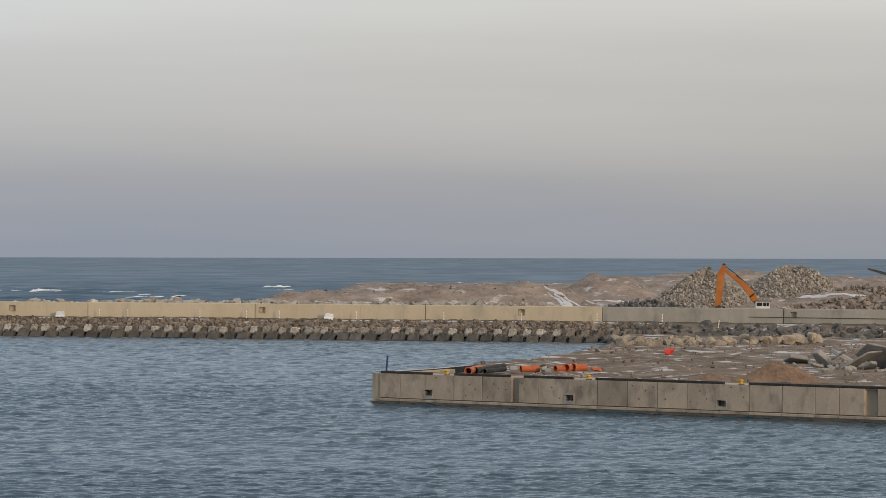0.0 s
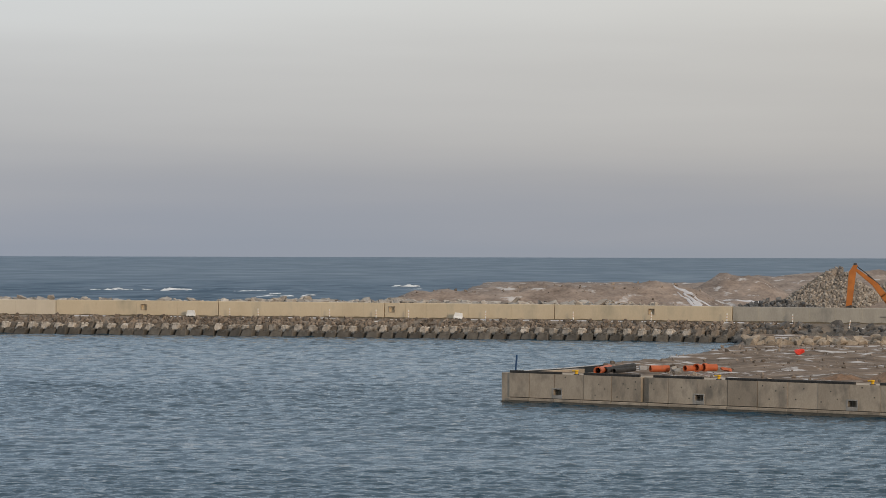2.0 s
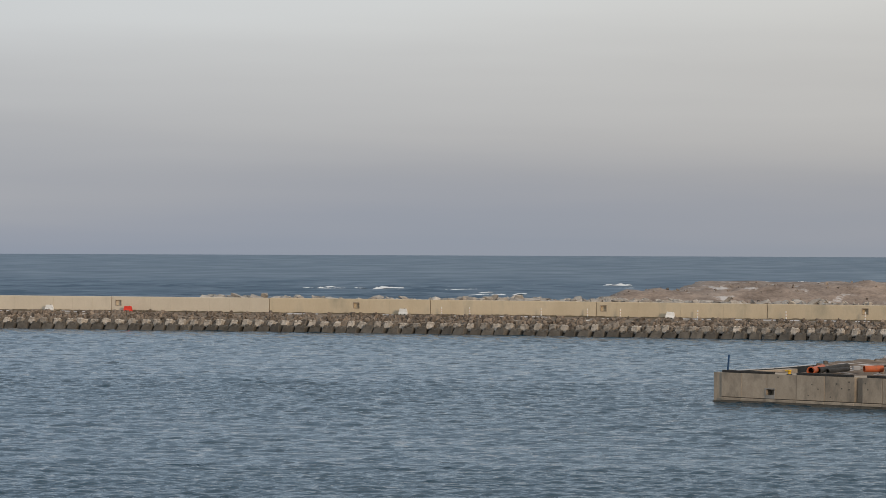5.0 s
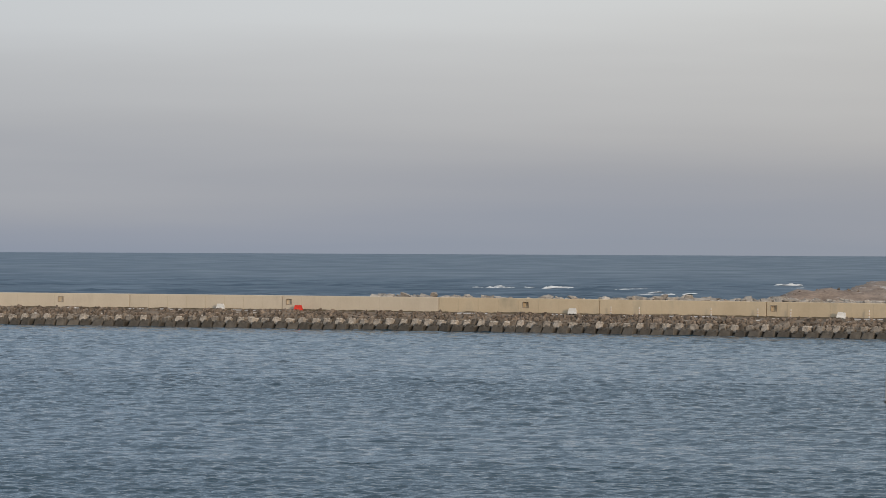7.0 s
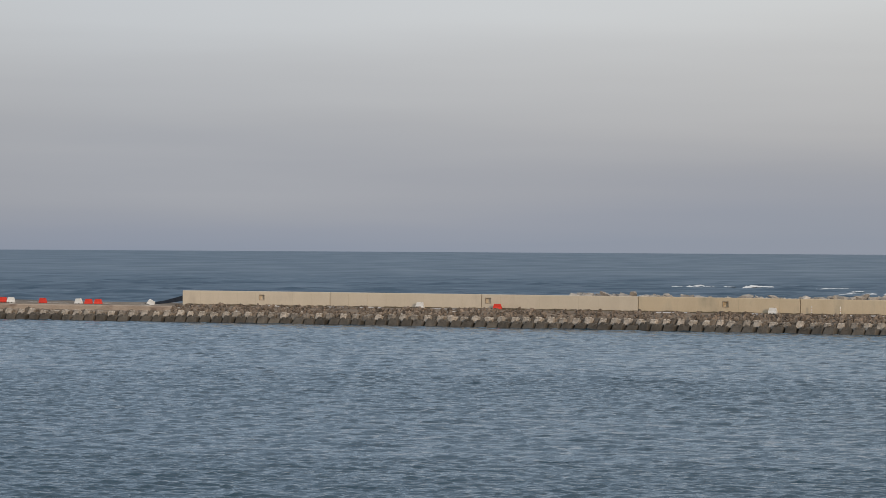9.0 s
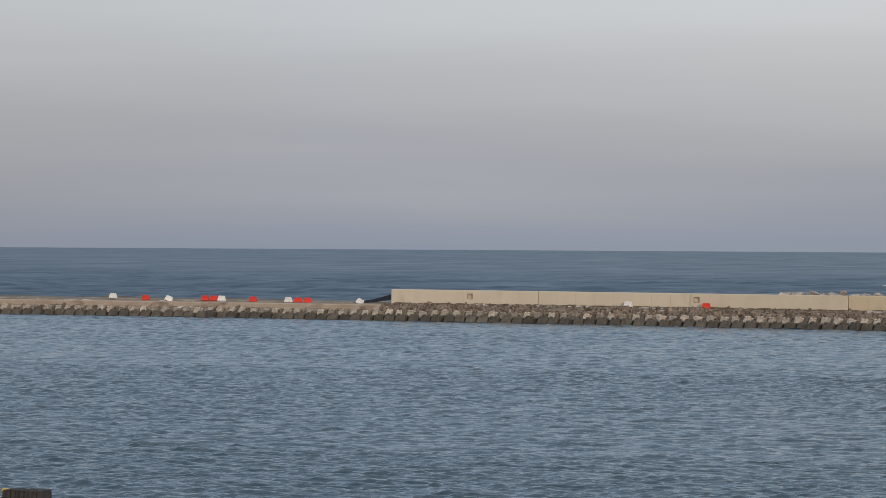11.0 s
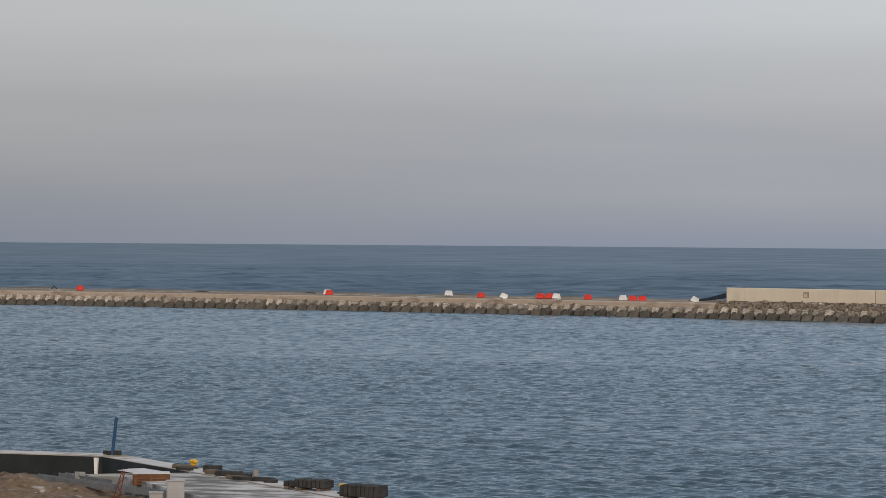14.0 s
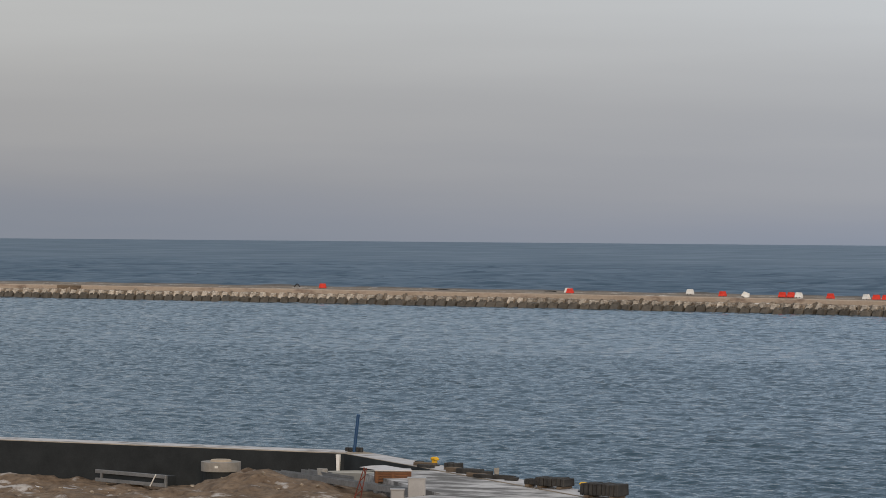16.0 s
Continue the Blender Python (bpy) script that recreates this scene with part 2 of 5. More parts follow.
M_FADED = surface("faded_orange_band", (0.50, 0.30, 0.19), (0.62, 0.42, 0.29), 0.4, 0.6, 0.1, 0.05)
M_WHITE = surface("white_plastic", (0.66, 0.66, 0.64), (0.80, 0.80, 0.78), 0.6, 0.6, 0.1, 0.08, 0.05)
M_RED = surface("red_plastic", (0.55, 0.035, 0.02), (0.75, 0.06, 0.035), 0.6, 0.55, 0.1, 0.08, 0.12)
M_YELLOW = surface("yellow_paint", (0.55, 0.30, 0.01), (0.75, 0.44, 0.02), 0.3, 0.5, 0.2, 0.05)
M_BLUE = surface("blue_paint", (0.012, 0.045, 0.12), (0.03, 0.085, 0.19), 0.4, 0.5, 0.1, 0.05)
M_CRATE = surface("crate_wood", (0.09, 0.045, 0.028), (0.21, 0.095, 0.045), 0.4, 0.85, 0.3, 0.05, 0.2, stretch=(0.3, 1, 1))
M_SOIL = surface("reddish_soil", (0.13, 0.078, 0.048), (0.27, 0.175, 0.115), 0.8, 0.95, 0.7, 0.2)
M_WOOD = surface("weathered_wood", (0.085, 0.065, 0.048), (0.19, 0.145, 0.105), 0.5, 0.85, 0.3, 0.05, 0.1, stretch=(0.2, 1, 1))
M_GLASSY = surface("dark_window_glass", (0.012, 0.014, 0.016), (0.03, 0.033, 0.036), 0.6, 0.08, 0.0, 0.3)
M_CABWHITE = surface("pale_cab_paint", (0.5, 0.5, 0.48), (0.66, 0.66, 0.64), 0.5, 0.5, 0.1, 0.05)
M_GREYPAINT = surface("light_grey_paint", (0.30, 0.30, 0.305), (0.38, 0.38, 0.385), 0.6, 0.6, 0.05, 0.05)
M_RUSTRED = surface("red_oxide_steel", (0.09, 0.022, 0.016), (0.20, 0.05, 0.032), 0.3, 0.7, 0.2, 0.05)
M_SLAB = surface("broken_slab_concrete", (0.22, 0.21, 0.19), (0.38, 0.36, 0.335), 0.8, 0.9, 0.4, 0.15, 0.15)
M_NET = surface("dark_blue_netting", (0.012, 0.018, 0.030), (0.035, 0.045, 0.065), 0.4, 0.9, 0.3, 0.08)
M_ALGAE = surface("tide_stained_concrete", (0.06, 0.055, 0.045), (0.15, 0.135, 0.11), 0.8, 0.6, 0.3, 0.1, 0.1)
M_BLACK = surface("black_waterproofing", (0.010, 0.0125, 0.0145), (0.027, 0.032, 0.036), 0.9, 0.75, 0.1, 0.05)


# ---- building helpers ----
def mesh_of(name, verts, faces, material=None, smooth=False):
    me = bpy.data.meshes.new(name)
    me.from_pydata([tuple(v) for v in verts], [], faces)
    me.update()
    if material:
        me.materials.append(material)
    if smooth:
        for p in me.polygons:
            p.use_smooth = True
    return me


def part(name, bm, material, parent=None, label="", smooth=False):
    """One bmesh as one mesh object under a thing or a part."""
    me = bpy.data.meshes.new(name)
    bmesh.ops.recalc_face_normals(bm, faces=bm.faces[:])
    bm.to_mesh(me)
    bm.free()
    me.materials.append(material)
    if smooth:
        for p in me.polygons:
            p.use_smooth = True
    ob = new(name, me)
    if parent:
        ob.parent = parent
    if label:
        tagged(ob, label)
    return ob


def box(bm, x0, x1, y0, y1, z0, z1, bevel=0.0, m=None, taper=1.0):
    """A box between two corners; taper narrows its top."""
    cx, cy = (x0 + x1) / 2, (y0 + y1) / 2
    vs = []
    for z, k in ((z0, 1.0), (z1, taper)):
        for x, y in ((x0, y0), (x1, y0), (x1, y1), (x0, y1)):
            v = Vector((cx + (x - cx) * k, cy + (y - cy) * k, z))
            vs.append(bm.verts.new(m @ v if m else v))
    fs = [bm.faces.new([vs[i] for i in f]) for f in ((3, 2, 1, 0), (4, 5, 6, 7), (0, 1, 5, 4), (1, 2, 6, 5), (2, 3, 7, 6), (3, 0, 4, 7))]
    if bevel:
        es = {e for f in fs for e in f.edges}
        bmesh.ops.bevel(bm, geom=list(es), offset=bevel, segments=1, affect="EDGES")
    return bm


def cyl(bm, p, q, r0, r1=None, n=16, caps=True):
    """A round bar from p to q."""
    p, q = Vector(p), Vector(q)
    r1 = r0 if r1 is None else r1
    d = (q - p).normalized()
    u = d.orthogonal().normalized()
    w = d.cross(u)
    a = [bm.verts.new(p + (u * math.cos(2 * math.pi * i / n) + w * math.sin(2 * math.pi * i / n)) * r0) for i in range(n)]
    b = [bm.verts.new(q + (u * math.cos(2 * math.pi * i / n) + w * math.sin(2 * math.pi * i / n)) * r1) for i in range(n)]
    for i in range(n):
        bm.faces.new((a[i], a[(i + 1) % n], b[(i + 1) % n], b[i]))
    if caps:
        bm.faces.new(a[::-1])
        bm.faces.new(b)
    return bm


def tube(bm, p, q, r, wall, n=20):
    """A pipe with an open bore."""
    p, q = Vector(p), Vector(q)
    d = (q - p).normalized()
    u = d.orthogonal().normalized()
    w = d.cross(u)
    rings = []
    for c, rr in ((p, r), (q, r), (q, r - wall), (p, r - wall)):
        rings.append([bm.verts.new(c + (u * math.cos(2 * math.pi * i / n) + w * math.sin(2 * math.pi * i / n)) * rr) for i in range(n)])
    for k in range(4):
        a, b = rings[k], rings[(k + 1) % 4]
        for i in range(n):
            bm.faces.new((a[i], a[(i + 1) % n], b[(i + 1) % n], b[i]))
    return bm


def rock_points(rnd, sx, sy, sz, count=14, square=0.5):
    """Corners of an angular stone."""
    pts = []
    for _ in range(count):
        v = Vector((rnd.uniform(-1, 1), rnd.uniform(-1, 1), rnd.uniform(-1, 1)))
        v = v.normalized().lerp(v / max(abs(c) for c in v), square) * rnd.uniform(0.85, 1.05)
        pts.append(Vector((v.x * sx, v.y * sy, v.z * sz)))
    return pts


def add_rock(bm, rnd, m, sx, sy, sz, count=14, square=0.5):
    vs = [bm.verts.new(m @ p) for p in rock_points(rnd, sx, sy, sz, count, square)]
    out = bmesh.ops.convex_hull(bm, input=vs)
    inner = [g for g in out["geom_interior"] if isinstance(g, bmesh.types.BMVert)]
    bmesh.ops.delete(bm, geom=inner, context="VERTS")


def rock_mesh(name, seed, sx, sy, sz, material, count=14, square=0.5):
    bm = bmesh.new()
    add_rock(bm, random.Random(seed), Matrix(), sx, sy, sz, count, square)
    me = bpy.data.meshes.new(name)
    bmesh.ops.recalc_face_normals(bm, faces=bm.faces[:])
    bm.to_mesh(me)
    bm.free()
    me.materials.append(material)
    return me


def rock_soup(name, rocks, material, seed):
    """Many angular stones as one mesh: hulls made one by one, then joined."""
    kinds = []
    for k in range(10):
        bm = bmesh.new()
        add_rock(bm, random.Random(seed + k), Matrix(), 1, 0.85, 0.75, 12, 0.45)
        bm.verts.index_update()
        kinds.append(([v.co.copy() for v in bm.verts], [[v.index for v in f.verts] for f in bm.faces]))
        bm.free()
    verts, faces = [], []
    for i, m in enumerate(rocks):
        vs, fs = kinds[i % 10]
        o = len(verts)
        verts += [m @ v for v in vs]
        faces += [[o + j for j in f] for f in fs]
    return mesh_of(name, verts, faces, material)


def any_turn(rnd):
    return Euler((rnd.uniform(0, 6.3), rnd.uniform(0, 6.3), rnd.uniform(0, 6.3))).to_matrix().to_4x4()


def height_sheet(name, xs, ys, height, keep, material):
    """A sheet of ground from a height function on a grid, where keep() holds."""
    index, verts, faces = {}, [], []
    for j, y in enumerate(ys):
        for i, x in enumerate(xs):
            if keep(x, y):
                index[i, j] = len(verts)
                verts.append((x, y, height(x, y)))
    for j in range(len(ys) - 1):
        for i in range(len(xs) - 1):
            q = [(i, j), (i + 1, j), (i + 1, j + 1), (i, j + 1)]
            if all(k in index for k in q):
                faces.append([index[k] for k in q])
    return new(name, mesh_of(name, verts, faces, material, True))


def span(a, b, step):
    n = max(1, round((b - a) / step))
    return [a + (b - a) * i / n for i in range(n + 1)]


def hills(x, y, seed, size, octaves=4):
    return noise.fractal(Vector((x / size, y / size, seed)), 0.9, 2.0, octaves)


# ---- sea and harbour water ----
SEA_R = 4950
ring = [(SEA_R * math.sin(2 * math.pi * i / 256), SEA_R * math.cos(2 * math.pi * i / 256), -0.25) for i in range(256)]
sea = new("sea", mesh_of("sea", ring + [(0, 0, -0.25)], [(256, i, (i + 1) % 256) for i in range(256)][::1], M_SEA))
for p in sea.data.polygons:
    p.use_smooth = False
sea.data.flip_normals()
tagged(sea, "grey-blue open sea with low swell under cloud", "sea", kind="structure")

def wave_field(X, Y, seed, short, long, count, slope, spread=38, peaked=True):
    """Wind waves: many trains of waves of different length and heading."""
    rs = np.random.RandomState(seed)
    Z = np.zeros_like(X)
    for _ in range(count):
        lam = short * (long / short) ** rs.rand()
        th = radians(82 + spread * rs.randn())
        k = 2 * math.pi / lam
        ph = k * (X * math.cos(th) + Y * math.sin(th)) + rs.rand() * 6.283
        Z += slope * math.sqrt(2 / count) / k * (1.5 * (np.exp(2.0 * (np.sin(ph) - 1)) - 0.3085) if peaked else np.sin(ph))
    return Z


def wave_sheet(name, zones, keep, height, material, west=-335, east=62):
    """One sheet of water in zones (y from, y to, step), finer where it is nearer to the quays."""
    co, quads, count = [], [], 0
    for y0, y1, step in zones:
        X, Y = np.meshgrid(np.arange(west, east, 1.5 * step), np.append(np.arange(y0, y1, 0.68 * step), y1))
        K = keep(X, Y)
        index = np.full(X.shape, -1)
        index[K] = np.arange(K.sum())
        q = np.stack([index[:-1, :-1], index[:-1, 1:], index[1:, 1:], index[1:, :-1]], -1).reshape(-1, 4)
        quads.append(q[(q >= 0).all(1)] + count)
        x, y = X[K], Y[K]
        co.append(np.stack([x, y, height(x, y)], -1))
        count += int(K.sum())
    co, q = np.concatenate(co).astype(np.float32), np.concatenate(quads).astype(np.int32)
    me = bpy.data.meshes.new(name)
    me.vertices.add(len(co))
    me.vertices.foreach_set("co", co.ravel())
    me.loops.add(q.size)
    me.loops.foreach_set("vertex_index", q.ravel())
    me.polygons.add(len(q))
    me.polygons.foreach_set("loop_start", np.arange(0, q.size, 4, dtype=np.int32))
    me.polygons.foreach_set("use_smooth", np.ones(len(q), dtype=bool))
    me.materials.append(material)
    me.update(calc_edges=True)
    return new(name, me)


def basin_height(X, Y):
    chop = wave_field(X, Y, 4, 0.34, 0.7, 50, 0.20, 26)
    mid = wave_field(X, Y, 15, 0.52, 1.55, 80, 0.31, 23)
    gust = 0.92 + 0.16 * np.sin(X / 23 + 0.7 * np.sin(Y / 31)) * np.sin(Y / 19 + X / 60)
    return (chop + mid) * gust + wave_field(X, Y, 9, 2.0, 7, 24, 0.055)


basin = wave_sheet("harbour_water", ((84, 140, 0.15), (140, 230, 0.25), (230, 392, 0.40)), lambda X, Y: (X < 0.175 * Y + 4) & (X > -0.80 * Y - 4), basin_height, M_WATER)
tagged(basin, "blue-grey rippled harbour water in the basin", "water", kind="structure")

def swell_height(X, Y):
    """Swell that rises towards the shore and dies away at the sheet's borders."""
    fade = np.clip((Y - 395) / 60, 0, 1) * np.clip((1180 - Y) / 420, 0, 1)
    big = wave_field(X, Y, 31, 14, 34, 22, 0.085, 16)
    small = wave_field(X, Y, 33, 3.5, 10, 40, 0.15, 26)
    return -0.24 + fade * (0.55 + np.maximum(big + small, -0.5))


swell = wave_sheet("sea_swell", ((395, 620, 1.3), (620, 1180, 2.6)), lambda X, Y: (X < 0.06 * Y) & (X > -0.80 * Y), swell_height, M_SEA, -945, 75)
tagged(swell, "grey-blue swell rolling towards the breakwater", "swell", kind="structure")

# ---- breakwater ----
def shore(u):
    return QC + QB * u + QA * u * u


def bw(u, off, z):
    """A point at u along the breakwater, off metres in from its waterline."""
    s = QB + 2 * QA * u
    k = math.hypot(s, 1)
    return Vector((u - off * s / k, shore(u) + off / k, z))


def bw_pose(u, off, z, turn=0.0):
    return Matrix.Translation(bw(u, off, z)) @ Matrix.Rotation(math.atan(QB + 2 * QA * u) + turn, 4, "Z")


def loft(name, us, section, material, smooth=False):
    """A body along the breakwater with a cross-section of (off, z)."""
    verts, faces = [], []
    for i, u in enumerate(us):
        sec = section(u) if callable(section) else section
        n = len(sec)
        verts += [bw(u, o, z) for o, z in sec]
        if i:
            a, b = (i - 1) * n, i * n
            faces += [(a + j, b + j, b + j + 1, a + j + 1) for j in range(n - 1)]
    return mesh_of(name, verts, faces, material, smooth)


breakwater = tagged(new("breakwater"), "long rubble breakwater with concrete armour blocks and parapet", "breakwater", kind="structure")
us = span(-345, 75, 1.0)


def core(u):
    j = 0.10 * hills(u, 2, 5, 2.5, 3)
    return [(0.6, -1.5), (0.9, 0.3), (2.4, 1.0 + j), (3.4, 1.75 + j), (4.3, 2.15), (7.5, 2.3 + 0.3 * j), (9.0, 2.4)]


c_ob = new("core", loft("core", us, core, M_PATH))
c_ob.parent = breakwater
# parapet: lengths of concrete between joints, some with a niche
JOINTS = [-131.8, -110.0, -88.4, -66.9, -45.7, -24.7, -4.0, 16.75, 37.0, 57.0, 75.0]
NICHES = [-120.0, -87.45, -55.35, -23.8, 7.4, 38.1]


def wall_top(u):
    return 4.16 - 0.0012 * max(0.0, u + 60) - 0.0008 * max(0.0, u)


def parapet_length(u0, u1, niches, lift=0.0):
    """A length of wall 0.7 m thick; a niche is a pocket 0.35 m deep in its face."""
    F0, BK, Z0 = 6.0 + lift, 6.7, 1.9
    cuts = sorted({u0, u1, *[u for nn in niches for u in (nn - 0.36, nn + 0.36)], *span(u0, u1, 2.4)[1:-1]})
    cuts = [c for c in cuts if not any(abs(c - nn) < 0.35 for nn in niches)]
    verts, faces = [], []

    def q(*pts):
        o = len(verts)
        verts.extend(bw(*p) for p in pts)
        faces.append(tuple(range(o, o + len(pts))))
    for a, b in zip(cuts, cuts[1:]):
        ta, tb = wall_top(a) , wall_top(b)
        q((a, F0 + 0.04, ta), (b, F0 + 0.04, tb), (b, BK, tb), (a, BK, ta))
        q((a, F0, ta - 0.04), (b, F0, tb - 0.04), (b, F0 + 0.04, tb), (a, F0 + 0.04, ta))
        q((b, BK, Z0), (a, BK, Z0), (a, BK, ta), (b, BK, tb))
        if any(abs((a + b) / 2 - nn) < 0.1 for nn in niches):
            lo, hi = 3.02, 3.66
            q((a, F0, Z0), (b, F0, Z0), (b, F0, lo), (a, F0, lo))
            q((a, F0, hi), (b, F0, hi), (b, F0, tb - 0.04), (a, F0, ta - 0.04))
            d = F0 + 0.35
            q((a, d, lo), (b, d, lo), (b, d, hi), (a, d, hi))
            q((a, F0, lo), (b, F0, lo), (b, d, lo), (a, d, lo))
            q((a, F0, hi), (a, d, hi), (b, d, hi), (b, F0, hi))
            q((a, F0, lo), (a, d, lo), (a, d, hi), (a, F0, hi))
            q((b, F0, hi), (b, d, hi), (b, d, lo), (b, F0, lo))
        else:
            q((a, F0, Z0), (b, F0, Z0), (b, F0, tb - 0.04), (a, F0, ta - 0.04))
    for u in (u0, u1):
        t = wall_top(u)
        q((u, F0, Z0), (u, F0, t - 0.04), (u, F0 + 0.04, t), (u, BK, t), (u, BK, Z0))
    # Tone by length stands in for light: sunlit below -70, shaded from 16.
    return mesh_of("parapet_length", verts, faces, M_WALLSUN if u0 < -70 else M_WALL if u0 < 16 else M_GREY_SHADED)


parapet = tagged(new("parapet_wall"), "long tan concrete parapet wall with square niches", "wall", kind="structure")
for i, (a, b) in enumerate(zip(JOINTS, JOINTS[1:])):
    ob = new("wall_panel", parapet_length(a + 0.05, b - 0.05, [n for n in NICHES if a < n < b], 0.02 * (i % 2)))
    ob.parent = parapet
for u in NICHES:
    bm = bmesh.new()
    for x0, x1, z0, z1 in ((-0.42, 0.42, 3.66, 3.72), (-0.42, 0.42, 2.96, 3.02), (-0.42, -0.36, 3.02, 3.66), (0.36, 0.42, 3.02, 3.66)):
        box(bm, x0, x1, -0.03, 0.05, z0, z1)
    ob = part("niche_frame", bm, M_CONC, parapet, "grey cast frame round a dark niche")
    ob.matrix_local = bw_pose(u, 6.0, 0)

line_me = None
for a, b in zip(JOINTS, JOINTS[1:]):
    for u in span(a, b, 2.75)[1:-1]:
        if any(abs(u - n) < 0.8 for n in NICHES):
            continue
        if line_me is None:
            bm = bmesh.new()
            box(bm, -0.011, 0.011, -0.004, 0.03, 2.1, 3.95)
            line_me = bpy.data.meshes.new("form_line")
            bm.to_mesh(line_me)
            bm.free()
            line_me.materials.append(M_FORMLINE)
        ob = new("form_line", line_me)
        ob.parent, ob.matrix_local = parapet, bw_pose(u, 6.0, 0)

# armour blocks in two rows; the courses of stone behind them
def armour_mesh(material, seed, wide=0.74, tall=1.0):
    rnd = random.Random(seed)
    bm = bmesh.new()
    box(bm, -wide, wide, -0.75, 0.75, -0.5, 0.48, 0.1, taper=0.86)
    for x in (-0.36, 0.30):
        box(bm, x * wide / 0.74 - 0.19, x * wide / 0.74 + 0.19, -0.68, -0.1, 0.40, 0.70, 0.07, taper=0.8)
    for v in bm.verts:
        v.co.z *= tall
        v.co += Vector((rnd.uniform(-1, 1) * 0.035 + 0.24 * v.co.z, rnd.uniform(-1, 1) * 0.035, rnd.uniform(-1, 1) * 0.035))
    me = bpy.data.meshes.new("armour_block")
    bmesh.ops.recalc_face_normals(bm, faces=bm.faces[:])
    bm.to_mesh(me)
    bm.free()
    me.materials.append(material)
    return me


rnd = random.Random(11)
low_kinds = [armour_mesh(M_WET, s, 0.78) for s in range(5)]
high_kinds = [armour_mesh(M_DRYLIT, 20 + s, 0.48, 0.8) for s in range(5)]
wedge_kinds = [armour_mesh(M_BROWNBLOCK, 40 + s, 0.47) for s in range(5)]
far_low, far_high, far_wedge = [], [], []
PITCH = 1.72
for i in range(-5, 205):
    u = 12.0 - PITCH * i
    for row, (off, z, kinds, far) in enumerate(((0.55, 0.26, low_kinds, far_low), (1.55, 0.88, high_kinds, far_high), (2.05, 0.80, wedge_kinds, far_wedge))):
        m = bw_pose(u + (0, 0.8, 1.66)[row] + rnd.uniform(-0.14, 0.14), off + rnd.uniform(-0.2, 0.2), z + rnd.uniform(-0.1, 0.08), rnd.gauss(0, (0.12, 0.14, 0.45)[row]))
        m = m @ Euler((rnd.gauss(0, (0.09, 0.1, 0.3)[row]), rnd.gauss(0, (0.08, 0.07, 0.3)[row]), 0)).to_matrix().to_4x4()
        if i < 140:
            ob = new("wedge_block" if row == 2 else "armour_block", (wedge_kinds if i < 0 and row else kinds)[rnd.randrange(5)])
            ob.parent, ob.matrix_local = breakwater, m
        else:
            far.append((m, kinds[rnd.randrange(5)]))
for name, far, mat in (("wet_armour_row", far_low, M_WET), ("dry_armour_row", far_high, M_DRYLIT), ("wedge_block_row", far_wedge, M_BROWNBLOCK)):
    verts, faces = [], []
    for m, me in far:
        o = len(verts)
        verts += [m @ v.co for v in me.vertices]
        faces += [[o + k for k in p.vertices] for p in me.polygons]
    ob = new(name, mesh_of(name, verts, faces, mat))
    ob.parent = breakwater
    tagged(ob, kind="stuff")
rubble = []
for i in range(2300):
    u = rnd.uniform(-132, 25)
    s = rnd.uniform(0.18, 0.48)
    o = rnd.uniform(2.7, 4.3)
    rubble.append(Matrix.Translation(bw(u, o, 1.2 + (o - 2.6) * 0.52 + rnd.uniform(-.05, .1))) @ any_turn(rnd) @ Matrix.Diagonal((s * 1.15, s, s * 0.8, 1)))
ob = new("filling_stones", rock_soup("filling_stones", rubble, M_FILL, 50))
tagged(ob, "brown broken filling stones above the armour blocks", "stones", kind="stuff")

# low deck and seaward mound past the end of the parapet
us2 = span(-345, -131.9, 1.5)
cap = new("cap", loft("cap", us2, [(2.9, 0.9), (3.0, 1.95), (3.15, 2.05), (7.0, 2.12), (7.0, 0.5)], M_CAP))
cap.parent = breakwater


def mound(u):
    w = 0.25 * hills(u, 0, 9, 9.0, 3)
    k = min(1.0, max(0.0, (-141 - u) / 8))
    return [(6.6, 1.9), (8.0, 2.08 + k * (0.12 + 0.3 * w)), (11, 1.9 + k * (0.55 + w)), (15, 1.5 + k * (0.7 + w)), (22, -1.0)]


mnd = new("seaward_mound", loft("seaward_mound", us2, mound, M_MOUND, True))
mnd.parent = breakwater

# ---- quay at the tip of the reclaimed land ----
QA0, QA1 = Vector((-4.6, 203.6, 0)), Vector((60.0, 157.0, 0))
q_dir = (QA1 - QA0).normalized()
q_in = Vector((-q_dir.y, q_dir.x, 0))
Q_TURN = math.atan2(q_dir.y, q_dir.x)
Q_POSE = Matrix.Translation(QA0) @ Matrix.Rotation(Q_TURN, 4, "Z")     # x along the quay, y inland
quay = tagged(new("quay_wall"), "grey concrete quay wall with cast panels above the water", "quay wall", kind="structure")
quay.matrix_world = Q_POSE
Q_CUTS = [0.3, 2.05, 4.17, 6.6, 8.94, 11.35, 11.95, 13.54, 15.88, 18.19, 20.51, 22.8, 25.06, 27.41, 29.64, 32.01, 34.34, 36.04, 37.8, 38.7,
          41, 43.4, 45.8, 48.2, 50.6, 53, 55.4, 58, 60.6, 63.2, 66, 69, 72, 75, 79]
RECESS = [4.45, 16.0, 27.6]
